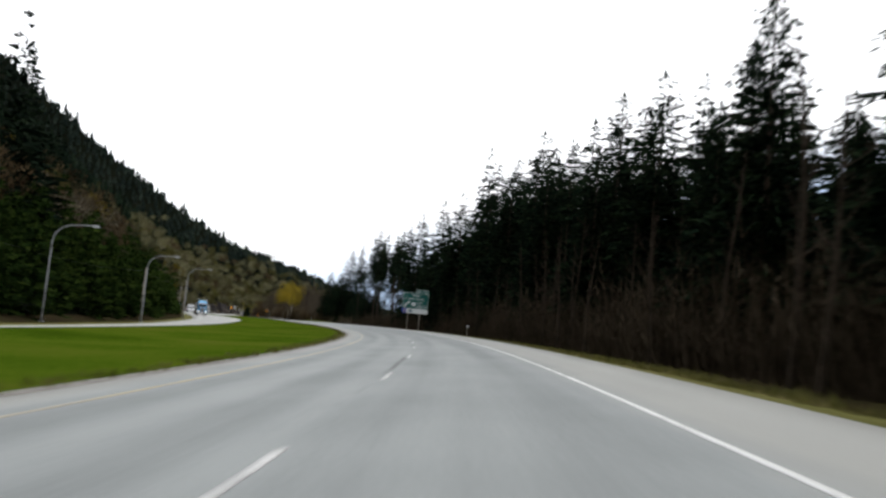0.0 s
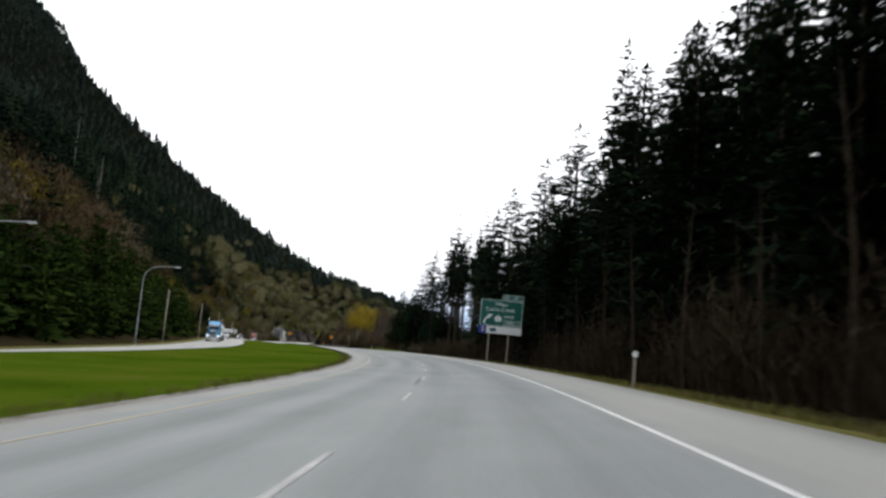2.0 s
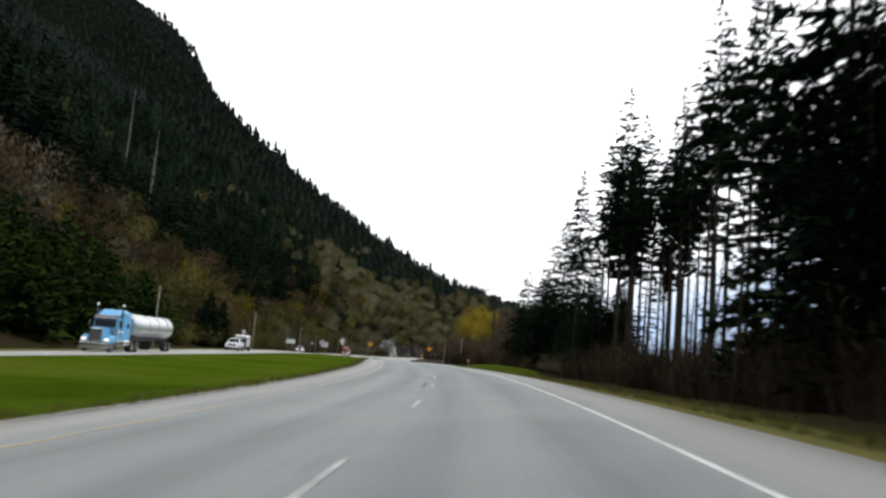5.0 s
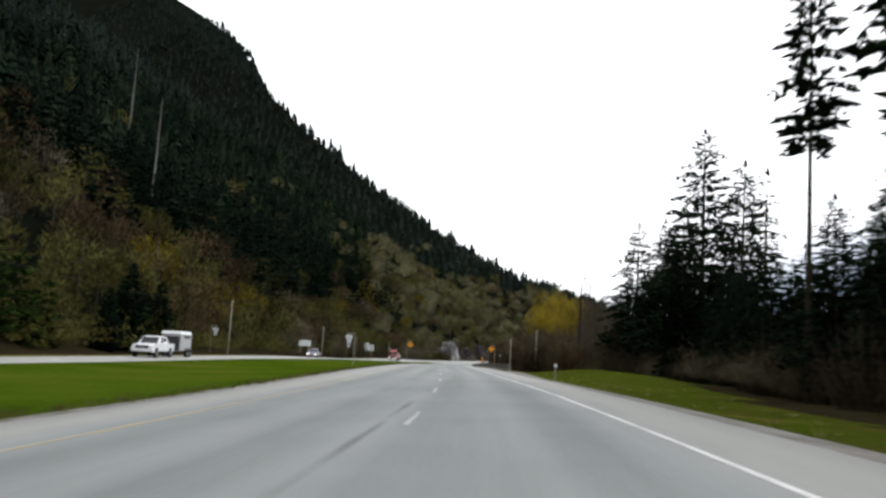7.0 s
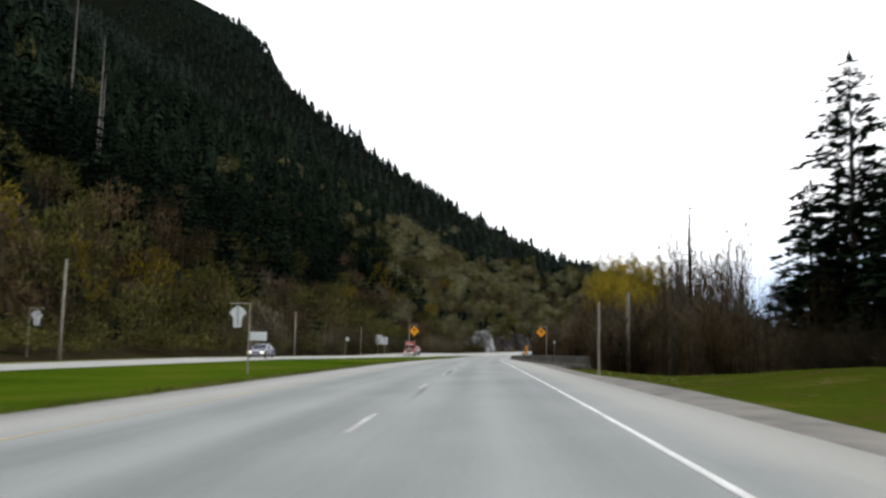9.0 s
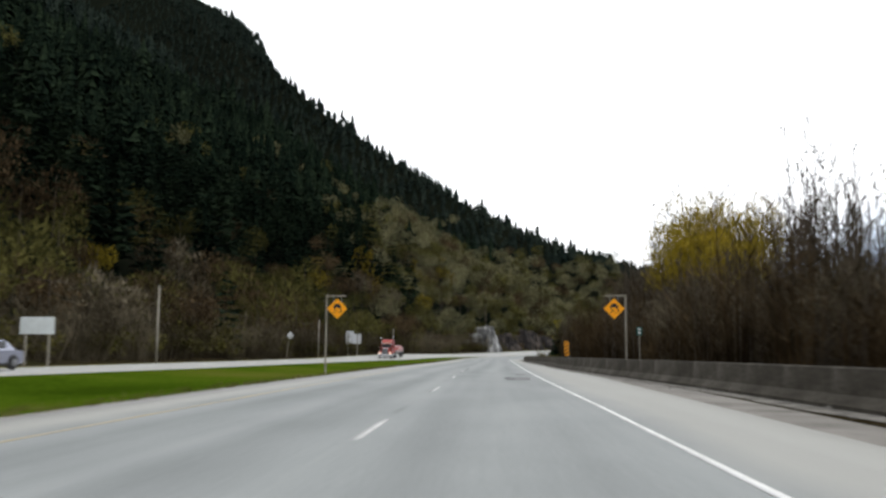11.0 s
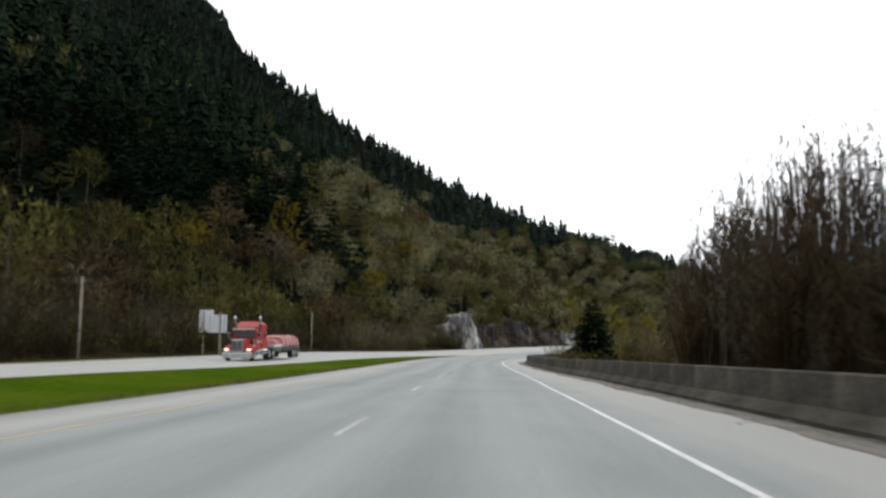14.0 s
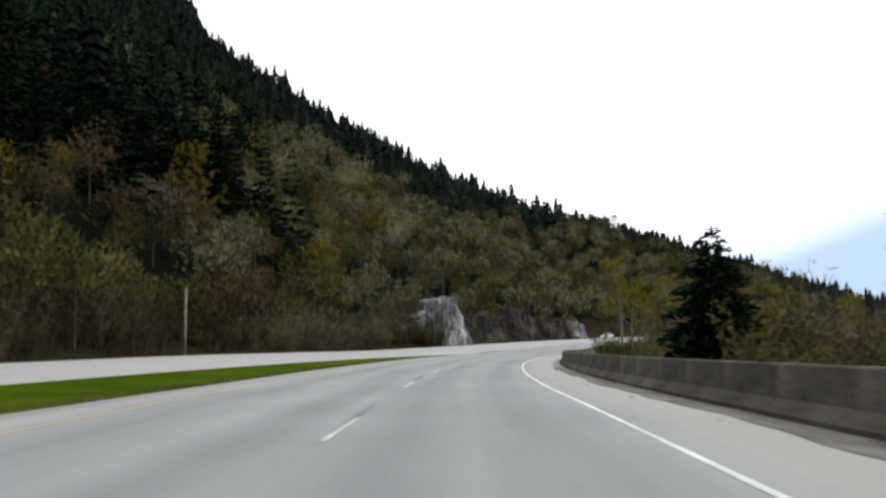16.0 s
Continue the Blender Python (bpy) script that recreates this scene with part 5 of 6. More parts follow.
# ---- rock faces beyond the bend ----
def rock_face(s, d, wide, high, seed, turn, label, mat=ROCK):
    """A weathered outcrop: a lumpy wall with cracks and ledges."""
    nx, nz = 52, 26
    verts, faces = [], []
    for i in range(nx + 1):
        for j in range(nz + 1):
            u0, w0 = i / nx, j / nz
            top = high * (0.35 + 0.65 * math.sin(math.pi * u0) ** 0.5) * (0.85 + 0.4 * noise.noise(Vector((u0 * 6 + seed, 0.3, seed))) + 0.16 * noise.noise(Vector((u0 * 23 + seed, 0.7, seed))))
            x, z = (u0 - 0.5) * wide, w0 * top
            q = Vector((x * 0.3 + seed * 7, z * 0.16, seed))
            block = noise.cell(Vector((x * 0.55 + seed, z * 0.30, 1.0))) + 0.5 * noise.cell(Vector((x * 1.3 + seed, z * 0.55, 4.0)))
            out = 1.5 * noise.noise(q) + 0.7 * noise.noise(q * 3.1) + 0.35 * noise.noise(Vector((x * 1.9 + seed, z * 0.35, seed))) + 0.3 * block
            y = 2.2 * w0 ** 1.3 - out - 1.5 * math.sin(math.pi * u0) + (4 if j == nz else 0)
            verts.append((x, y, z - 0.6))
    for i in range(nx):
        for j in range(nz):
            a = i * (nz + 1) + j
            faces.append((a, a + nz + 1, a + nz + 2, a + 1))
    ob = new("rock_face", mesh_from("rock_face", verts, faces, [mat]))
    q = spot(s, d)
    ob.matrix_world = pose(q.x, q.y, q.z, 0, 0, heading(s) + turn)
    return tagged(ob, label, "rock", kind="structure")


rock_face(542, -21.6, 12.0, 9.2, 1, 60, "pale grey weathered rock face with streaked cracks beside the bend")
rock_face(562, -21.8, 10, 6.5, 2, 55, "dark fractured rock outcrop beside the bend", DARK_ROCK)
rock_face(579, -22.0, 13, 8.0, 3, 50, "dark rock outcrop with rusty ledges beside the bend", DARK_ROCK)
rock_face(596, -22.2, 13, 6.0, 5, 48, "low dark rock outcrop under the wooded slope", DARK_ROCK)
rock_face(613, -22.5, 6.5, 5.2, 4, 45, "grey rock outcrop at the far end of the bend")
# scrub that hangs over the rocks and grows at their feet
rock_rng = random.Random(77)
for mat, words in ((OLIVE_LEAF, "olive green"), (BROWN_TWIG, "rusty brown")):
    places = []
    for s0, high, half in ((542, 9.2, 8), (562, 6.5, 7), (579, 8.0, 9), (596, 6.0, 9), (613, 5.2, 6)):
        for i in range(16):
            s, back = s0 + rock_rng.uniform(-1, 1) * half, rock_rng.uniform(3.4, 7.0)
            q = spot(s, -22.0 - back, 0)
            top = max(q.z, spot(s, -22.0, 0).z + high * 0.68 * (1 - 0.5 * abs(s - s0) / half))
            places.append((i % 3, q.x, q.y, top - 0.8, rock_rng.uniform(0, 6.28), rock_rng.uniform(0.35, 0.7)))
        for i in range(5):
            q = spot(s0 + rock_rng.choice((-1, 1)) * rock_rng.uniform(0.75, 1.15) * half, -21.0 - rock_rng.uniform(0, 2.5), -0.2)
            places.append((i % 3, q.x, q.y, q.z, rock_rng.uniform(0, 6.28), rock_rng.uniform(0.4, 0.75)))
    sow("rock_scrub", brush, places, mat, words + " scrub hanging over the roadside rocks", "shrubs")

# ---- street lamps ----
def street_lamp(m):
    top = empty("street_lamp", m, "tall galvanised davit street lamp with a curved arm", "street lamp", "street lamps")
    part("base_plate", box(0.42, 0.42, 0.05, (0, 0, 0.03), 0.01), GALVANISED, top)
    for x in (-0.15, 0.15):
        for y in (-0.15, 0.15):
            part("bolt", box(0.04, 0.04, 0.08, (x, y, 0.09)), GALVANISED, top)
    pts, rad = [(0, 0, 0)], [0.095]
    for k in range(1, 7):
        pts.append((0, 0, 7.7 * k / 6))
        rad.append(0.095 - 0.03 * k / 6)
    for k in range(1, 10):
        a = radians(10 * k)
        pts.append((1.9 * (1 - math.cos(a)), 0, 7.7 + 1.75 * math.sin(a)))
        rad.append(0.065 - 0.02 * k / 9)
    pts += [(2.8, 0, 9.52), (3.5, 0, 9.56)]
    rad += [0.045, 0.04]
    part("pole", tube(pts, rad, 10), GALVANISED, top, smooth=True)
    head = part("lamp_head", box(0.75, 0.3, 0.16, (3.8, 0, 9.56), 0.05, taper=(0.8, 0.7)), GALVANISED, top)
    part("lens", box(0.42, 0.22, 0.07, (3.84, 0, 9.46), 0.025), LAMP_GLASS, head)
    return top


lamp = street_lamp(stand(157, -32.6))
copy_thing(lamp, stand(118, -34.8))
copy_thing(lamp, stand(79, -35.8))
copy_thing(lamp, stand(40, -36.4))

# ---- utility poles and wires ----
def utility_pole(m):
    top = empty("utility_pole", m, "slim grey wooden utility pole beside the far carriageway", "utility pole", "utility poles")
    part("pole", tube([(0, 0, -0.3), (0, 0, 3.5), (0.02, 0, 7.2)], [0.105, 0.095, 0.08], 9), WOOD_POLE, top, smooth=True)
    part("insulator", tube([(0.1, 0, 6.9), (0.26, 0, 6.95)], [0.03, 0.03], 6), GALVANISED, top)
    part("cap", box(0.2, 0.2, 0.04, (0.02, 0, 7.21), 0.01), GALVANISED, top)
    return top


# place along and across the road, height
pole_at = [(60, -37.0, 7.4), (121, -35.5, 7.4), (181, -33.6, 7.4), (241, -33.3, 7.4), (302, -30.7, 7.2), (357, -27.4, 6.1), (423, -29.3, 5.9), (482.5, -29.3, 5.9), (541, -21.5, 5.6)]
first_pole = None
for s, d, high in pole_at:
    m = stand(s, d) @ Matrix.Diagonal((1, 1, high / 7.2, 1))
    if first_pole is None:
        first_pole = utility_pole(m)
    else:
        copy_thing(first_pole, m)
for (s0, d0, h0), (s1, d1, h1) in zip(pole_at, pole_at[1:]):
    a, b = spot(s0, d0, h0 - 0.25), spot(s1, d1, h1 - 0.25)
    pts = [a.lerp(b, k / 12) - Vector((0, 0, 0.9 * 4 * (k / 12) * (1 - k / 12))) for k in range(13)]
    tagged(part("overhead_wire", tube(pts, [0.009] * 13, 4), CHASSIS), "thin overhead wire sagging between utility poles", "wire", "overhead wires")

# ---- lettering ----
def lettering(text, height, x, z, y, mat, parent, name="letter", stretch=1.0):
    """Upright words facing -y; x is their left end, z their foot, height that of the capitals."""
    cu = bpy.data.curves.new("words", "FONT")
    cu.body, cu.size, cu.extrude = text, height / 0.69, 0.004
    tmp = bpy.data.objects.new("words", cu)
    me = bpy.data.meshes.new_from_object(tmp)
    bpy.data.objects.remove(tmp)
    me.transform(Matrix.Translation((x, y, z)) @ Matrix.Rotation(math.pi / 2, 4, "X") @ Matrix.Diagonal((stretch, 1, 1, 1)))
    whole = bmesh.new()
    whole.from_mesh(me)
    bpy.data.meshes.remove(me)
    left = set(whole.verts)
    while left:                               # one object for each letter
        one, todo = set(), [next(iter(left))]
        while todo:
            v = todo.pop()
            if v not in one:
                one.add(v)
                todo += [e.other_vert(v) for e in v.link_edges]
        left -= one
        bm = whole.copy()
        bm.verts.index_update()
        whole.verts.index_update()
        keep = {v.index for v in one}
        bmesh.ops.delete(bm, geom=[v for v in bm.verts if v.index not in keep], context="VERTS")
        part(name, bm, mat, parent)
    whole.free()


# ---- the exit sign ----
def exit_sign(m):
    W, H, STRIP, TAB_W, TAB_H, LOW = 4.9, 3.0, 0.86, 2.45, 0.64, 3.35
    top = empty("exit_sign", m, "large green highway exit sign on two posts at the forest edge", "road sign")
    z0 = LOW + STRIP
    board = part("sign_board", flat(rect(W, H, 0.12), 0.05, (0, 0, z0 + H / 2)), SIGN_GREEN, top, "green sign board")
    tab = part("exit_tab", flat(rect(TAB_W, TAB_H, 0.1), 0.05, (W / 2 - TAB_W / 2, 0, z0 + H + TAB_H / 2 + 0.02)), SIGN_GREEN, top, "small green exit number tab")
    low = part("sponsor_strip", flat(rect(W - 0.85, STRIP - 0.03, 0.03), 0.05, (0.425, 0, LOW + STRIP / 2 - 0.015)), SIGN_WHITE, top, "white strip with small writing")
    info = part("info_panel", flat(rect(0.83, STRIP - 0.03, 0.03), 0.05, (-W / 2 + 0.415, 0, LOW + STRIP / 2 - 0.015)), SIGN_BLUE, top, "blue square panel with a yellow mark")
    y = -0.03
    def rim(w, h, cx, cz, parent):
        for bw, bh, x, z in ((w, 0.04, 0, h / 2), (w, 0.04, 0, -h / 2), (0.04, h, w / 2, 0), (0.04, h, -w / 2, 0)):
            part("border", flat(rect(bw, bh), 0.008, (cx + x, y, cz + z)), SIGN_WHITE, parent)
    rim(W - 0.14, H - 0.14, 0, z0 + H / 2, board)
    rim(TAB_W - 0.12, TAB_H - 0.12, W / 2 - TAB_W / 2, z0 + H + TAB_H / 2 + 0.02, tab)
    lettering("EXIT", 0.22, 0.22, z0 + H + 0.22, y, SIGN_WHITE, tab)
    lettering("171", 0.34, 1.25, z0 + H + 0.17, y, SIGN_WHITE, tab)
    lettering("Hope", 0.38, -0.72, z0 + 2.36, y, SIGN_WHITE, board, stretch=1.15)
    lettering("Cache Creek", 0.38, -1.9, z0 + 1.72, y, SIGN_WHITE, board, stretch=1.18)
    lettering("EAST", 0.3, 0.32, z0 + 0.98, y, SIGN_WHITE, board, stretch=1.2)
    lettering("1000 m", 0.30, 0.42, z0 + 0.27, y, SIGN_WHITE, board, stretch=1.15)
    rim(2.0, 0.52, 1.28, z0 + 0.42, board)
    # arrow that bends to the right
    shaft = []
    for k in range(9):
        a = radians(180 - 9 * k)
        shaft.append((-1.05 + 1.0 * math.cos(a), 0.22 + 1.0 * math.sin(a)))
    inner = [(-1.05 + 0.8 * math.cos(radians(180 - 9 * k)), 0.22 + 0.8 * math.sin(radians(180 - 9 * k))) for k in range(9)]
    part("arrow", flat([(x, z + z0) for x, z in shaft + inner[::-1]], 0.008, (0, y, 0)), SIGN_WHITE, board)
    part("arrow_head", flat([(-1.58, z0 + 1.28), (-1.42, z0 + 0.78), (-0.98, z0 + 1.32)], 0.008, (0, y, 0)), SIGN_WHITE, board)
    leaf = [(0, -0.38), (0.30, -0.34), (0.44, -0.02), (0.40, 0.12), (0.24, 0.14), (0.14, 0.22), (0, 0.42), (-0.14, 0.22), (-0.24, 0.14), (-0.40, 0.12), (-0.44, -0.02), (-0.30, -0.34)]
    part("route_marker", flat([(x - 0.35, z + z0 + 0.9) for x, z in leaf], 0.008, (0, y, 0)), SIGN_WHITE, board, "white leaf-shaped route marker")
    part("route_number", flat([(x - 0.35, z + z0 + 0.86) for x, z in rect(0.07, 0.36)], 0.008, (0, y - 0.008, 0)), SIGN_GREEN, board)
    # small writing as bars, a round mark, and the yellow figure on blue
    oval = [(-0.85 + 0.42 * math.cos(radians(20 * k)), LOW + 0.42 + 0.22 * math.sin(radians(20 * k))) for k in range(18)]
    part("round_mark", flat(oval, 0.008, (0, y, 0)), SIGN_GREEN, low)
    part("mark_stripe", flat([(x - 0.85, z + LOW + 0.36) for x, z in rect(0.66, 0.09)], 0.008, (0, y - 0.008, 0)), SIGN_BLUE, low)
    for k in range(2):
        part("writing_bar", flat([(x + 0.85, z + LOW + 0.56 - 0.26 * k) for x, z in rect(1.7 - 0.1 * k, 0.1)], 0.008, (0, y, 0)), SIGN_BACK, low)
    part("yellow_mark", flat([(x - W / 2 + 0.415, z + LOW + 0.42) for x, z in [(-0.1, -0.27), (0.1, -0.27), (0.07, 0.12), (0.03, 0.3), (-0.03, 0.3), (-0.07, 0.12)]], 0.008, (0, y, 0)), SIGN_YELLOW, info)
    for x in (-1.25, 1.0):
        part("post", box(0.16, 0.16, 7.4, (x, 0.14, 3.2), 0.012), WOOD_POLE, top)
        for z in (LOW + 0.3, z0 + 1.0, z0 + 2.4):
            part("bracket", box(0.3, 0.06, 0.08, (x, 0.055, z)), GALVANISED, top)
    return top


exit_sign(stand(148.2, 9.25, -2))


# ---- warning signs hung from gallows posts ----
def gallows_post(top, side, high, arm):
    part("post", tube([(side * arm, 0.06, -0.3), (side * arm, 0.06, high)], [0.05, 0.045], 8), WOOD_POLE, top)
    part("arm", tube([(side * (arm + 0.05), 0.06, high - 0.06), (-side * 0.45, 0.06, high - 0.06)], [0.035, 0.035], 6), WOOD_POLE, top)


def slippery_sign(m, side):
    top = empty("warning_sign", m, "orange diamond slippery road warning sign hung from a post", "road sign", "slippery road signs")
    z = 3.35
    face = part("sign_plate", flat([(0, z - 0.53), (0.53, z), (0, z + 0.53), (-0.53, z)], 0.02), SIGN_ORANGE, top, "orange diamond plate")
    y = -0.016
    part("car_body", flat([(-0.2, z + 0.06), (0.2, z + 0.06), (0.21, z + 0.13), (0.16, z + 0.15), (0.13, z + 0.25), (-0.13, z + 0.25), (-0.16, z + 0.15), (-0.21, z + 0.13)], 0.008, (0, y, 0)), SIGN_BLACK, face)
    for x in (-0.14, 0.14):
        part("car_wheel", flat([(x - 0.04, z - 0.01), (x + 0.04, z - 0.01), (x + 0.04, z + 0.06), (x - 0.04, z + 0.06)], 0.008, (0, y, 0)), SIGN_BLACK, face)
        pts = [(x - 0.02, z - 0.03), (x + 0.06, z - 0.12), (x - 0.08, z - 0.2), (x - 0.04, z - 0.22), (x + 0.12, z - 0.12), (x + 0.03, z - 0.03)]
        part("skid_mark", flat(pts, 0.008, (0, y, 0)), SIGN_BLACK, face)
    for x in (-0.2, 0.2):
        part("hanger", box(0.02, 0.02, 0.32, (x, 0.02, z + 0.5)), GALVANISED, top)
    gallows_post(top, side, z + 0.72, 0.58)
    return top


slippery_sign(stand(335.2, 6.35, 0, 0.0), 1)
slippery_sign(stand(335.0, -7.95), -1)

# kilometre marker
top = empty("distance_marker", stand(337.5, 8.0, 0), "small green marker plate on a thin post behind the barrier", "road sign")
part("post", box(0.06, 0.06, 2.6, (0, 0.04, 1.1), 0.005), WOOD_POLE, top)
plate = part("plate", flat(rect(0.30, 0.46, 0.03), 0.012, (0, 0, 2.35)), SIGN_GREEN, top, "green plate")
for k in range(2):
    part("writing_bar", flat(rect(0.16, 0.11), 0.006, (0, -0.01, 2.45 - 0.18 * k)), SIGN_WHITE, plate)

# striped hazard marker
top = empty("hazard_marker", stand(352.0, 5.3, 0, 0.83), "yellow and black striped hazard marker fixed on the barrier", "road sign")
part("post", box(0.09, 0.09, 1.12, (0.14, 0.05, 0.55), 0.008), WOOD_POLE, top)
plate = part("plate", flat(rect(0.34, 1.02, 0.02), 0.012, (0, 0, 0.62)), SIGN_ORANGE, top, "yellow-orange plate")
for k in range(4):
    z = 0.20 + 0.25 * k
    part("stripe", flat([(-0.165, z - 0.06), (0.165, z + 0.11), (0.165, min(z + 0.22, 1.12)), (-0.165, z + 0.05)], 0.006, (0, -0.010, 0)), SIGN_BLACK, plate)

# white delineators at the forest edge and on the grass mound
top = empty("marker_post", stand(88.3, 6.3), "short grey post with a white reflector plate on the verge", "marker post", "marker posts")
part("post", box(0.09, 0.06, 1.4, (0, 0, 0.65), 0.01), WOOD_POLE, top)
part("reflector", flat(rect(0.21, 0.21, 0.03), 0.012, (0, -0.04, 1.22)), SIGN_WHITE, top, "white reflector plate")
copy_thing(top, stand(246.9, 5.7, 0, -0.28))

# ---- signs for the oncoming traffic, seen from behind ----
def route_sign(m, side):
    top = empty("route_sign", m, "grey back of a shield-shaped route sign hung from a post", "road sign", "route signs")
    z = 3.0
    shield = [(-0.2, z - 0.62), (0.2, z - 0.62), (0.23, z - 0.12), (0.44, z + 0.12), (0.3, z + 0.32), (0.12, z + 0.42), (0, z + 0.52), (-0.12, z + 0.42), (-0.3, z + 0.32), (-0.44, z + 0.12), (-0.23, z - 0.12)]
    plate = part("sign_plate", flat(shield, 0.02), SIGN_BACK, top, "bare aluminium sign back")
    part("stiffener", box(0.07, 0.03, 1.0, (0, -0.025, z)), GALVANISED, plate)
    gallows_post(top, side, z + 0.66, 0.6)
    return top


route_sign(stand(285.5, -12.5), 1)
route_sign(stand(302, -32.6), -1)
top = empty("information_board", stand(341, -27.8), "white rectangular board on two short posts", "road sign")
part("board", flat(rect(2.2, 1.05, 0.04), 0.03, (0, 0, 2.5)), SIGN_WHITE, top)
for x in (-0.75, 0.75):
    part("post", box(0.1, 0.1, 3.0, (x, 0.08, 1.3), 0.01), WOOD_POLE, top)
top = empty("warning_sign", stand(402, -28.6), "grey back of a small diamond sign on a leaning post", "road sign")
part("sign_plate", flat([(0, 2.75), (0.5, 3.25), (0, 3.75), (-0.5, 3.25)], 0.02), SIGN_BACK, top)
part("post", tube([(-0.55, 0.05, -0.3), (-0.1, 0.05, 3.4)], [0.05, 0.05], 7), WOOD_POLE, top)
top = empty("guide_sign", stand(448.9, -28.9) @ Matrix.Diagonal((1.0, 1.0, 0.92, 1)), "grey aluminium backs of a large stepped sign on two posts", "road sign")
outline = [(-1.55, 2.6), (1.55, 2.6), (1.55, 4.7), (0.05, 4.7), (0.05, 5.25), (-1.55, 5.25)]
board = part("sign_board", flat(outline, 0.04), SIGN_BACK, top, "stepped aluminium sign back")
for x in (-1.3, -0.3, 0.75, 1.3):
    part("stiffener", box(0.06, 0.05, 2.0, (x, -0.04, 3.65)), GALVANISED, board)
for x in (-1.0, 0.85):
    part("post", box(0.14, 0.14, 5.4, (x, -0.12, 2.3), 0.012), WOOD_POLE, top)
# lone posts on the right-hand verge
ob = part("wooden_post", tube([(0, 0, -0.3), (0.02, 0, 3.7)], [0.07, 0.06], 8), WOOD_POLE)
ob.matrix_world = stand(287, 6.0)
tagged(ob, "thin bare wooden post on the grass verge", "post")
ob = part("wooden_post", tube([(0, 0, -0.3), (0.03, 0, 6.4)], [0.16, 0.12], 9), WOOD_POLE)
ob.matrix_world = stand(308, 11.3)
tagged(ob, "thick pale wooden pole at the thicket's edge", "post")


# ---- vehicles ----
def wheel(parent, x, y, r, w, rim_mat=CHROME):
    t = part("wheel", disc(r, w, (x, y, r)), RUBBER, parent, smooth=False)
    side = 1 if x > 0 else -1
    part("rim", disc(r * 0.6, 0.06, (x + side * w * 0.5, y, r), 14), rim_mat, t)


def tractor(m, paint, fender_paint, label, sleeper=True):
    """A long-nosed highway tractor, its nose towards -y, its front at y = 0."""
    top = empty("truck", m, label, "truck")
    part("chassis", box(0.9, 6.6, 0.28, (0, 3.7, 0.72), 0.03), CHASSIS, top)
    part("bumper", box(2.45, 0.22, 0.5, (0, 0.12, 0.55), 0.05), CHROME, top, "wide chrome bumper")
    part("hood", box(1.25, 1.9, 1.15, (0, 1.15, 1.45), 0.12, taper=(0.86, 0.94, 0.05)), paint, top)
    g = part("grille", box(1.05, 0.08, 1.05, (0, 0.2, 1.42), 0.03), CHROME, top, "chrome radiator grille")
    part("grille_mesh", box(0.86, 0.06, 0.86, (0, 0.15, 1.42), 0.01), GRILLE_MESH, g, "dark radiator mesh")
    for x in (-1, 1):
        fd = part("fender", box(0.62, 1.5, 0.62, (x * 0.92, 0.95, 1.12), 0.16, taper=(0.85, 0.75, 0.1)), fender_paint, top)
        part("headlight", box(0.34, 0.1, 0.2, (x * 0.93, 0.2, 1.05), 0.04), HEADLIGHT, fd)
        part("step_box", box(0.4, 1.2, 0.5, (x * 1.0, 2.6, 0.75), 0.06), CHROME, top)
        tank = tube([(x * 0.98, 3.3, 0.8), (x * 0.98, 4.7, 0.8)], [0.32, 0.32], 14)
        part("fuel_tank", tank, CHROME, top, "polished fuel tank", smooth=False)
        part("exhaust_stack", tube([(x * 1.08, 2.75, 0.9), (x * 1.08, 2.75, 3.9), (x * 1.12, 2.85, 4.1)], [0.08, 0.08, 0.07], 9), CHROME, top)
        part("mirror", box(0.1, 0.12, 0.5, (x * 1.32, 1.95, 2.35), 0.03), CHROME, top)
    cab = part("cab", box(2.25, 1.5, 1.95, (0, 2.75, 1.95), 0.12, taper=(0.9, 0.85, 0.08)), paint, top)
    part("windscreen", box(1.75, 0.06, 0.62, (0, 2.02, 2.42), 0.02, Matrix.Rotation(radians(-9), 4, "X")), DARK_GLASS, cab)
    part("visor", box(2.0, 0.3, 0.14, (0, 1.95, 2.86), 0.03), CHROME, cab, "chrome sun visor")
    for x in (-1, 1):
        part("side_window", box(0.04, 0.75, 0.55, (x * 1.09, 2.65, 2.4), 0.01), DARK_GLASS, cab)
    if sleeper:
        sl = part("sleeper", box(2.35, 1.7, 2.5, (0, 4.25, 2.2), 0.14, taper=(0.93, 0.9, -0.05)), paint, top)
        part("fairing", box(2.0, 2.2, 0.55, (0, 3.6, 3.35), 0.16, taper=(0.85, 0.6, 0.4)), paint, top)
        for x in (-1, 1):
            part("side_window", box(0.04, 0.35, 0.35, (x * 1.165, 4.2, 2.3), 0.01), DARK_GLASS, sl)
    part("roof_lights", box(1.5, 0.1, 0.08, (0, 2.2, 2.98), 0.02), AMBER_LENS, cab, "row of small amber roof lamps")
    part("grille_guard", box(0.06, 0.06, 1.0, (0, 0.12, 1.42), 0.01), CHROME, top)
    for x in (-1, 1):
        part("side_stripe", box(0.02, 1.35, 0.12, (x * 1.105, 2.75, 1.75)), SIGN_WHITE, cab, "white side stripe")
        part("air_cleaner", tube([(x * 0.86, 1.95, 1.25), (x * 0.86, 1.95, 2.0)], [0.17, 0.17], 12), CHROME, top)
        part("mud_guard", box(0.55, 2.4, 0.06, (x * 0.95, 6.35, 1.08), 0.02), CHASSIS, top)
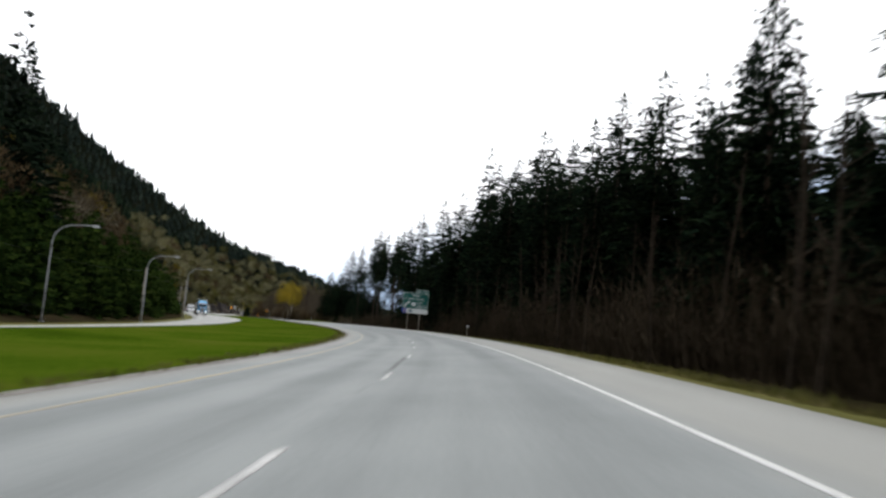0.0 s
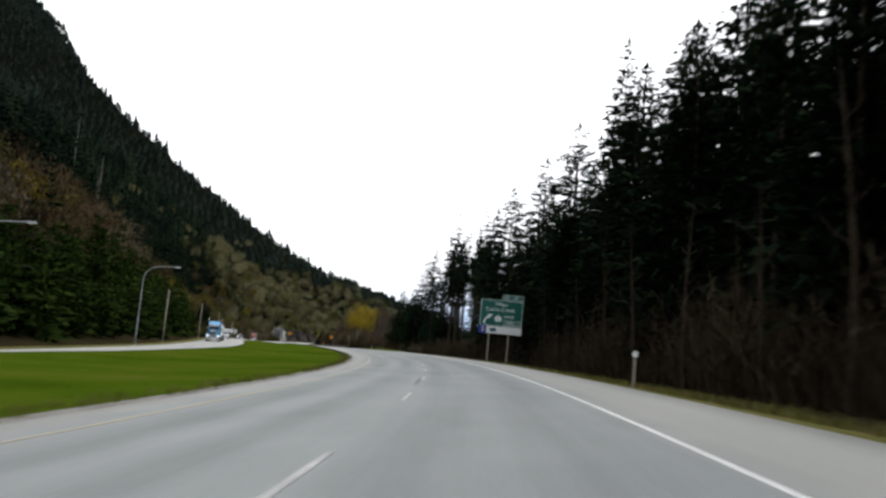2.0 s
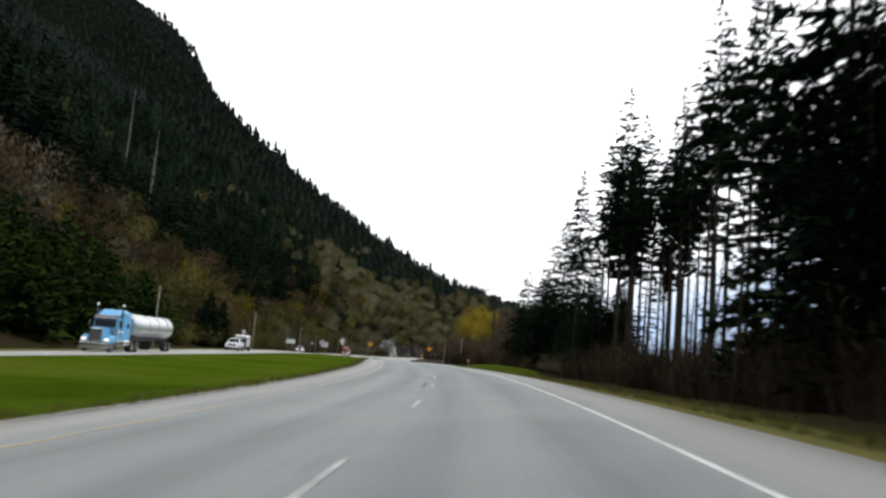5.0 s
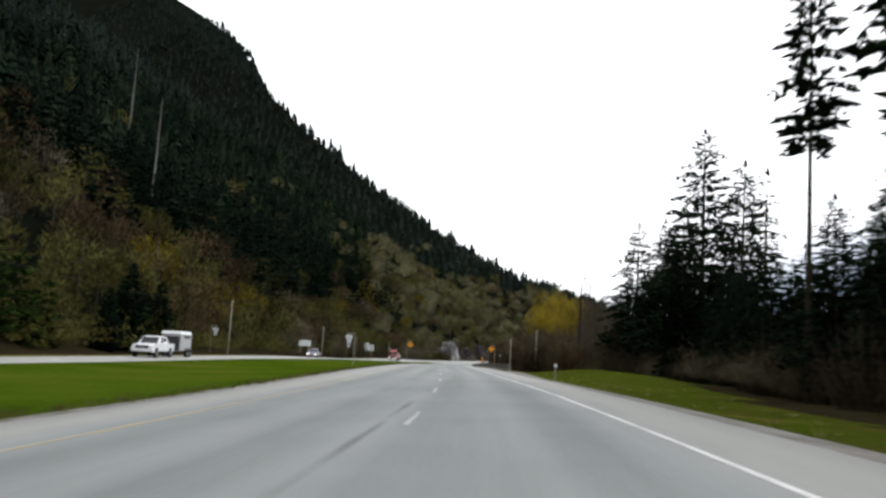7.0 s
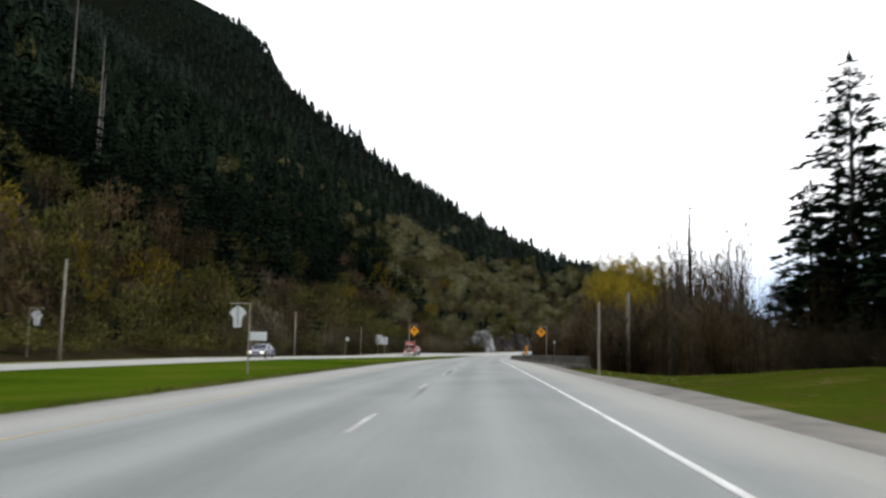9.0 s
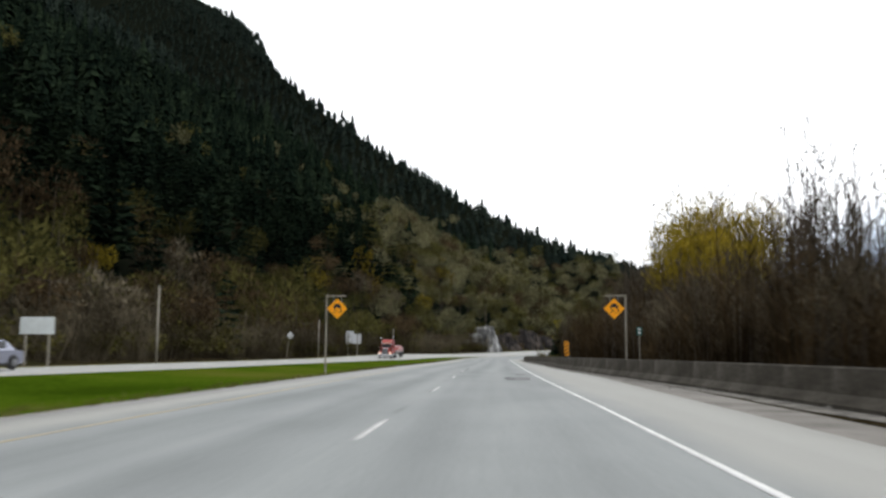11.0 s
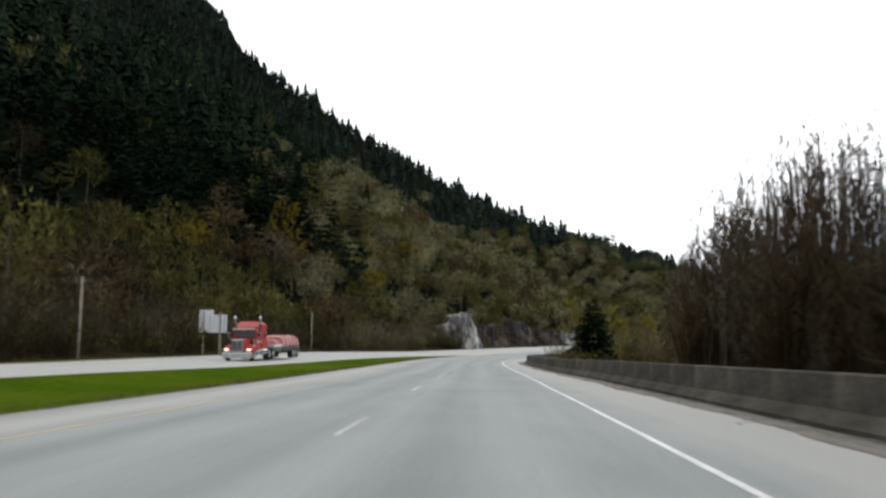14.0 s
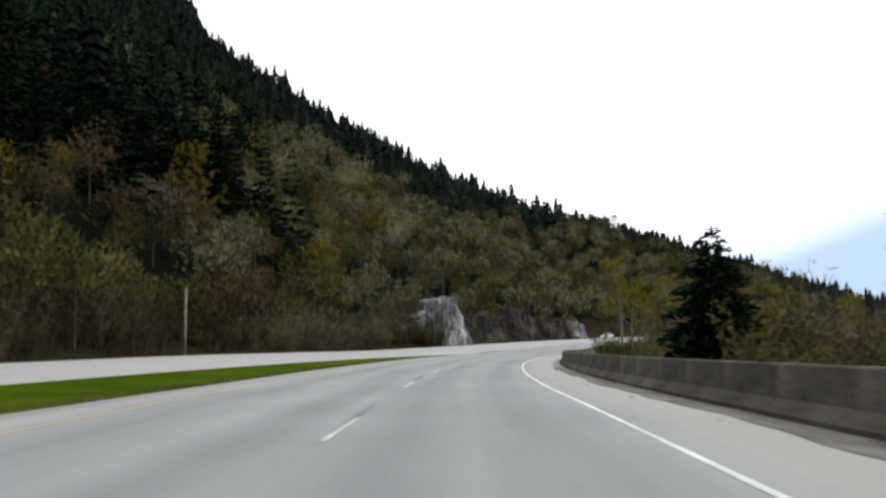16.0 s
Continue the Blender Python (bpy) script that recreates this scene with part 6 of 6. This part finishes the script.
    for x in (-1, 1):
        wheel(top, x * 1.02, 0.98, 0.5, 0.28)
        for y in (5.7, 7.0):
            wheel(top, x * 0.95, y, 0.5, 0.5)
    return top


TRUCK_D = -19.0
tractor(stand(427.8, TRUCK_D) @ Matrix.Diagonal((0.96, 1, 0.88, 1)), RED_PAINT, RED_PAINT, "red long-nosed truck on the far carriageway")
top = empty("flatbed_trailer", stand(434.0, float(TRUCK_D + 0.1), 1), "flatbed trailer with a red tarpaulin over its load", "trailer")
part("front_deck", box(2.5, 3.0, 0.24, (0, 1.6, 1.22), 0.03), TRAILER_GREY, top, "raised front deck")
part("low_deck", box(2.5, 7.9, 0.3, (0, 7.0, 0.86), 0.03), CHASSIS, top, "low rear deck")
part("step", box(2.4, 0.14, 0.5, (0, 3.08, 1.0), 0.02), TRAILER_GREY, top)
lo = bmesh.new()
bmesh.ops.create_grid(lo, x_segments=12, y_segments=36, size=0.5)
for v in lo.verts:
    x, y = v.co.x, v.co.y
    edge = min(1.0, (0.5 - abs(x)) * 9, (0.5 - abs(y)) * 16)
    fold = 0.16 * noise.noise(Vector((x * 4, y * 14, 1))) + 0.07 * math.sin(y * 44)
    v.co = Vector((x * 2.46, 6.9 + y * 7.8, 1.03 + (1.0 + fold) * max(0.02, edge) ** 0.5))
part("tarpaulin", lo, TARP, top, "faded red tarpaulin", smooth=False)
lo = bmesh.new()
bmesh.ops.create_grid(lo, x_segments=10, y_segments=12, size=0.5)
for v in lo.verts:
    x, y = v.co.x, v.co.y
    edge = min(1.0, (0.5 - abs(x)) * 9, (0.5 - abs(y)) * 7)
    v.co = Vector((x * 2.4, 1.9 + y * 2.2, 1.36 + (0.34 + 0.12 * noise.noise(Vector((x * 3, y * 5, 4)))) * max(0.02, edge) ** 0.5))
part("tarpaulin", lo, TARP, top, "faded red tarpaulin", smooth=False)
for k in range(5):
    y = 3.9 + 1.5 * k
    part("strap", tube([(-1.26, y, 1.0), (-1.2, y, 1.72), (-0.7, y, 2.1), (0.7, y, 2.1), (1.2, y, 1.72), (1.26, y, 1.0)], [0.03] * 6, 5), SIGN_BACK, top)
for x in (-1, 1):
    part("mudflap", box(0.5, 0.02, 0.5, (x * 0.95, 10.95, 0.6)), RUBBER, top)
    for y in (7.9, 9.05, 10.2):
        wheel(top, x * 0.98, y, 0.44, 0.45)

tractor(stand(209, -28.9), BLUE_PAINT, BLUE_PAINT, "light blue long-nosed truck on the far carriageway")
top = empty("tank_trailer", stand(215.0, -28.6, 1), "polished silver tank trailer behind the blue truck", "trailer")
tank = tube([(0, 0.4, 2.35), (0, 0.6, 2.35), (0, 6.5, 2.3), (0, 12.2, 2.25), (0, 12.4, 2.25)], [0.85, 1.08, 1.08, 1.08, 0.85], 24)
part("tank", tank, TANK, top, "polished silver tank")
for y in (1.2, 4.2, 7.2, 10.2, 12.0):
    part("ring", tube([(0, y - 0.04, 2.32), (0, y + 0.04, 2.32)], [1.1, 1.1], 24), GALVANISED, top)
part("frame_rail", box(0.9, 11.5, 0.22, (0, 6.6, 1.12), 0.02), CHASSIS, top)
for x in (-1, 1):
    for y in (9.6, 10.9):
        wheel(top, x * 0.98, y, 0.48, 0.45)


def shell(profile, wide, tuck):
    """A body pressed from a side outline (y, z, half-width share), rounded towards its sides."""
    bm = bmesh.new()
    rings = []
    for u in (-1.0, -0.94, -0.6, 0.0, 0.6, 0.94, 1.0):
        k = 1 - tuck * abs(u) ** 6
        rings.append([bm.verts.new((u * wide / 2 * w, y, (z - 0.6) * k + 0.6)) for y, z, w in profile])
    n = len(profile)
    for r0, r1 in zip(rings, rings[1:]):
        for k in range(n):
            bm.faces.new((r0[k], r0[(k + 1) % n], r1[(k + 1) % n], r1[k]))
    bm.faces.new(rings[0][::-1])
    bm.faces.new(rings[-1])
    bmesh.ops.recalc_face_normals(bm, faces=bm.faces)
    return bm


def car(m, paint, label, kind="car"):
    """A passenger car or crew-cab pickup, its nose towards -y, its front at y = 0."""
    pickup = kind == "pickup"
    wide = 1.98 if pickup else 1.78
    top = empty("pickup_truck" if pickup else "car", m, label, "pickup truck" if pickup else "car")
    if pickup:
        lower = [(0.05, 0.50, 0.97), (0.0, 0.82, 0.96), (0.08, 1.08, 0.94), (0.5, 1.17, 0.95), (1.55, 1.24, 0.97), (3.7, 1.26, 0.98), (5.5, 1.26, 0.98), (5.6, 1.18, 0.97), (5.6, 0.55, 0.97), (4.95, 0.46, 0.99), (0.6, 0.46, 0.99)]
        upper = [(1.45, 1.20, 0.94), (2.15, 1.86, 0.80), (2.5, 1.92, 0.78), (3.6, 1.90, 0.79), (3.85, 1.80, 0.82), (4.0, 1.22, 0.94)]
        glass = ((2.25, 2.85), (2.95, 3.65))
        wheels, r, belt = (1.0, 4.55), 0.41, 1.26
    else:
        lower = [(0.05, 0.30, 0.96), (0.0, 0.52, 0.94), (0.15, 0.70, 0.92), (1.15, 0.88, 0.96), (3.3, 0.92, 0.97), (4.35, 0.90, 0.93), (4.5, 0.70, 0.93), (4.45, 0.30, 0.95), (3.9, 0.22, 0.98), (0.6, 0.22, 0.98)]
        upper = [(1.05, 0.86, 0.92), (1.8, 1.40, 0.76), (2.2, 1.45, 0.74), (3.1, 1.43, 0.75), (3.9, 0.90, 0.90)]
        glass = ((1.75, 2.4), (2.48, 3.1))
        wheels, r, belt = (0.85, 3.55), 0.32, 0.90
    part("body", shell(lower, wide, 0.05), paint, top, smooth=False)
    cabin = part("cabin", shell(upper, wide, 0.03), paint, top)
    (y0, z0, w0), (y1, z1, w1) = upper[0], upper[1]
    lean = math.atan2(y1 - y0, z1 - z0)
    part("windscreen", box(wide * 0.80, 0.03, math.hypot(y1 - y0, z1 - z0) * 0.82, (0, (y0 + y1) / 2 - 0.012, (z0 + z1) / 2 + 0.012), 0.01, Matrix.Rotation(-lean, 4, "X"), (0.88, 1)), DARK_GLASS, cabin)
    (y2, z2, w2), (y3, z3, w3) = upper[-2], upper[-1]
    part("rear_window", box(wide * 0.72, 0.03, math.hypot(y3 - y2, z3 - z2) * 0.75, (0, (y2 + y3) / 2 + 0.012, (z2 + z3) / 2 + 0.01), 0.01, Matrix.Rotation(math.atan2(y3 - y2, z2 - z3), 4, "X")), DARK_GLASS, cabin)
    high = upper[2][1]
    tilt = math.atan2(wide / 2 * (upper[0][2] - upper[2][2]), high - belt)
    for x in (-1, 1):
        for a, b in glass:
            part("side_window", box(0.04, b - a, (high - belt) * 0.62, (x * (wide / 2 * (upper[0][2] + upper[2][2]) / 2 - 0.008), (a + b) / 2, (high + belt) / 2 + 0.02), 0.015, Matrix.Rotation(-x * tilt, 4, "Y")), DARK_GLASS, cabin)
        part("headlight", box(0.40, 0.10, 0.17, (x * wide * 0.36, 0.03, lower[2][1] - 0.13), 0.04), LAMP_GLASS if pickup else HEADLIGHT, top)
        part("mirror", box(0.22, 0.10, 0.18, (x * wide * 0.56, upper[0][0] + 0.35, belt + 0.14), 0.04), CHASSIS, top, "dark wing mirror")
        part("sill", box(0.05, wheels[1] - wheels[0] - 2 * r - 0.15, 0.14, (x * wide * 0.49, (wheels[0] + wheels[1]) / 2, lower[-1][1] + 0.05), 0.02), CHASSIS, top, "dark sill")
        for y in wheels:
            part("wheel_arch", disc(r * 1.16, 0.06, (x * (wide / 2 - 0.015), y, r * 1.04), 18), CHASSIS, top, "dark wheel arch")
            wheel(top, x * (wide / 2 - 0.08), y, r, 0.25, ALLOY)
    part("grille", box(wide * (0.62 if pickup else 0.56), 0.08, 0.31 if pickup else 0.16, (0, 0.02, lower[2][1] - 0.14), 0.03), SIGN_BLACK, top)
    part("bumper", box(wide * 0.97, 0.18, 0.20, (0, 0.0, lower[0][1] + 0.08), 0.06), CHROME if pickup else paint, top)
    if pickup:
        part("grille_bar", box(wide * 0.56, 0.04, 0.05, (0, -0.03, lower[2][1] - 0.14), 0.015), CHROME, top, "chrome grille bar")
        part("load_cover", box(wide * 0.88, 1.5, 0.05, (0, 4.78, 1.27), 0.02), CHASSIS, top, "dark load cover")
    return top


car(stand(265, -28.2), WHITE_CAR, "white pickup truck towing a trailer on the far carriageway", "pickup")
top = empty("horse_trailer", stand(271.4, -28.0), "white box trailer with shadow-grey sides behind the pickup", "trailer")
part("body", box(2.0, 3.2, 1.7, (0, 1.9, 1.45), 0.16), TRAILER_GREY, top)
part("roof", box(2.06, 3.4, 0.3, (0, 1.85, 2.35), 0.13, taper=(0.84, 0.92)), WHITE_CAR, top, "white rounded roof")
part("front_panel", box(1.7, 0.05, 1.35, (0, 0.28, 1.35), 0.02), CHASSIS, top, "dark front panel")
for x in (-1, 1):
    part("side_slot", box(0.03, 1.9, 0.22, (x * 1.0, 2.0, 1.95), 0.01), CHASSIS, top, "dark open side slot")
    part("mudguard", box(0.26, 1.7, 0.08, (x * 1.1, 2.3, 0.82), 0.03), CHASSIS, top)
part("drawbar", tube([(0, -0.8, 0.55), (0, 0.5, 0.6)], [0.05, 0.05], 6), CHASSIS, top)
for x in (-1, 1):
    for y in (1.9, 2.75):
        wheel(top, x * 1.08, y, 0.36, 0.22, ALLOY)
car(stand(328, -24.0), SILVER_CAR, "silver car with lit headlights on the far carriageway")
car(stand(612, -14.5), WHITE_CAR, "white car far off in the bend")

# ---- rough grass along the road's edges ----
random.seed(5)
blades_v, blades_f = [], []
def tuft(s, d, size, n):
    q = spot(s, d, -0.02)
    for k in range(n):
        a = random.uniform(0, 6.28)
        o = Vector((random.gauss(0, 0.12), random.gauss(0, 0.12), 0))
        tip = o + Vector((math.cos(a) * 0.4, math.sin(a) * 0.4, 1)) * size * random.uniform(0.6, 1.3)
        e = Vector((-math.sin(a), math.cos(a), 0)) * 0.018
        i = len(blades_v)
        blades_v.extend([q + o + e, q + o - e, q + tip])
        blades_f.append((i, i + 1, i + 2))


for i in range(2600):
    s = random.uniform(5, 470)
    tuft(s, float(left_edge(s)) - 0.35 - abs(random.gauss(0, 0.5)), 0.16, 5)
for i in range(2200):
    s = random.uniform(5, 205)
    tuft(s, float(right_edge(s)) + 1.5 + abs(random.gauss(0, 1.2)), 0.24, 5)
ob = new("verge_grass", mesh_from("verge_grass", [tuple(q) for q in blades_v], blades_f, [DRY_GRASS]))
tagged(ob, "rough yellow-green grass tufts along the road's edges", "grass", kind="stuff")

# ---- loose stones and grit along the foot of the barrier ----
grit_rng = random.Random(55)
stone_v, stone_f = [], []
for i in range(1500):
    s = grit_rng.uniform(306, 452)
    d = float(barrier_at(s)) - 0.34 - abs(grit_rng.gauss(0, 0.30))
    q, r = spot(s, d), grit_rng.uniform(0.012, 0.05) * (1.6 if grit_rng.random() < 0.06 else 1.0)
    n = len(stone_v)
    for k in range(4):
        a = 1.571 * k + grit_rng.uniform(-0.4, 0.4)
        stone_v.append((q.x + math.cos(a) * r * grit_rng.uniform(0.7, 1.3), q.y + math.sin(a) * r * grit_rng.uniform(0.7, 1.3), q.z + r * 0.15))
    stone_v += [(q.x, q.y, q.z + r * grit_rng.uniform(0.7, 1.1)), (q.x, q.y, q.z - r * 0.4)]
    for k in range(4):
        stone_f += [(n + k, n + (k + 1) % 4, n + 4), (n + (k + 1) % 4, n + k, n + 5)]
ob = new("loose_stones", mesh_from("loose_stones", stone_v, stone_f, [GRAVEL]))
tagged(ob, "small grey stones scattered along the foot of the barrier", "gravel", kind="stuff")
near_edge, far_edge = (lambda s: barrier_at(s) - 0.95 + 0.22 * fuzz(s, s * 0.3, 1.7)), (lambda s: barrier_at(s) - 0.28)
v, q, t = strip(306, 460, near_edge, far_edge, 0.005, 0.004, 0.8, 3)
dirt = new("dirt_strip", mesh_from("dirt_strip", v, q, [DIRT], True))
dirt.parent = road
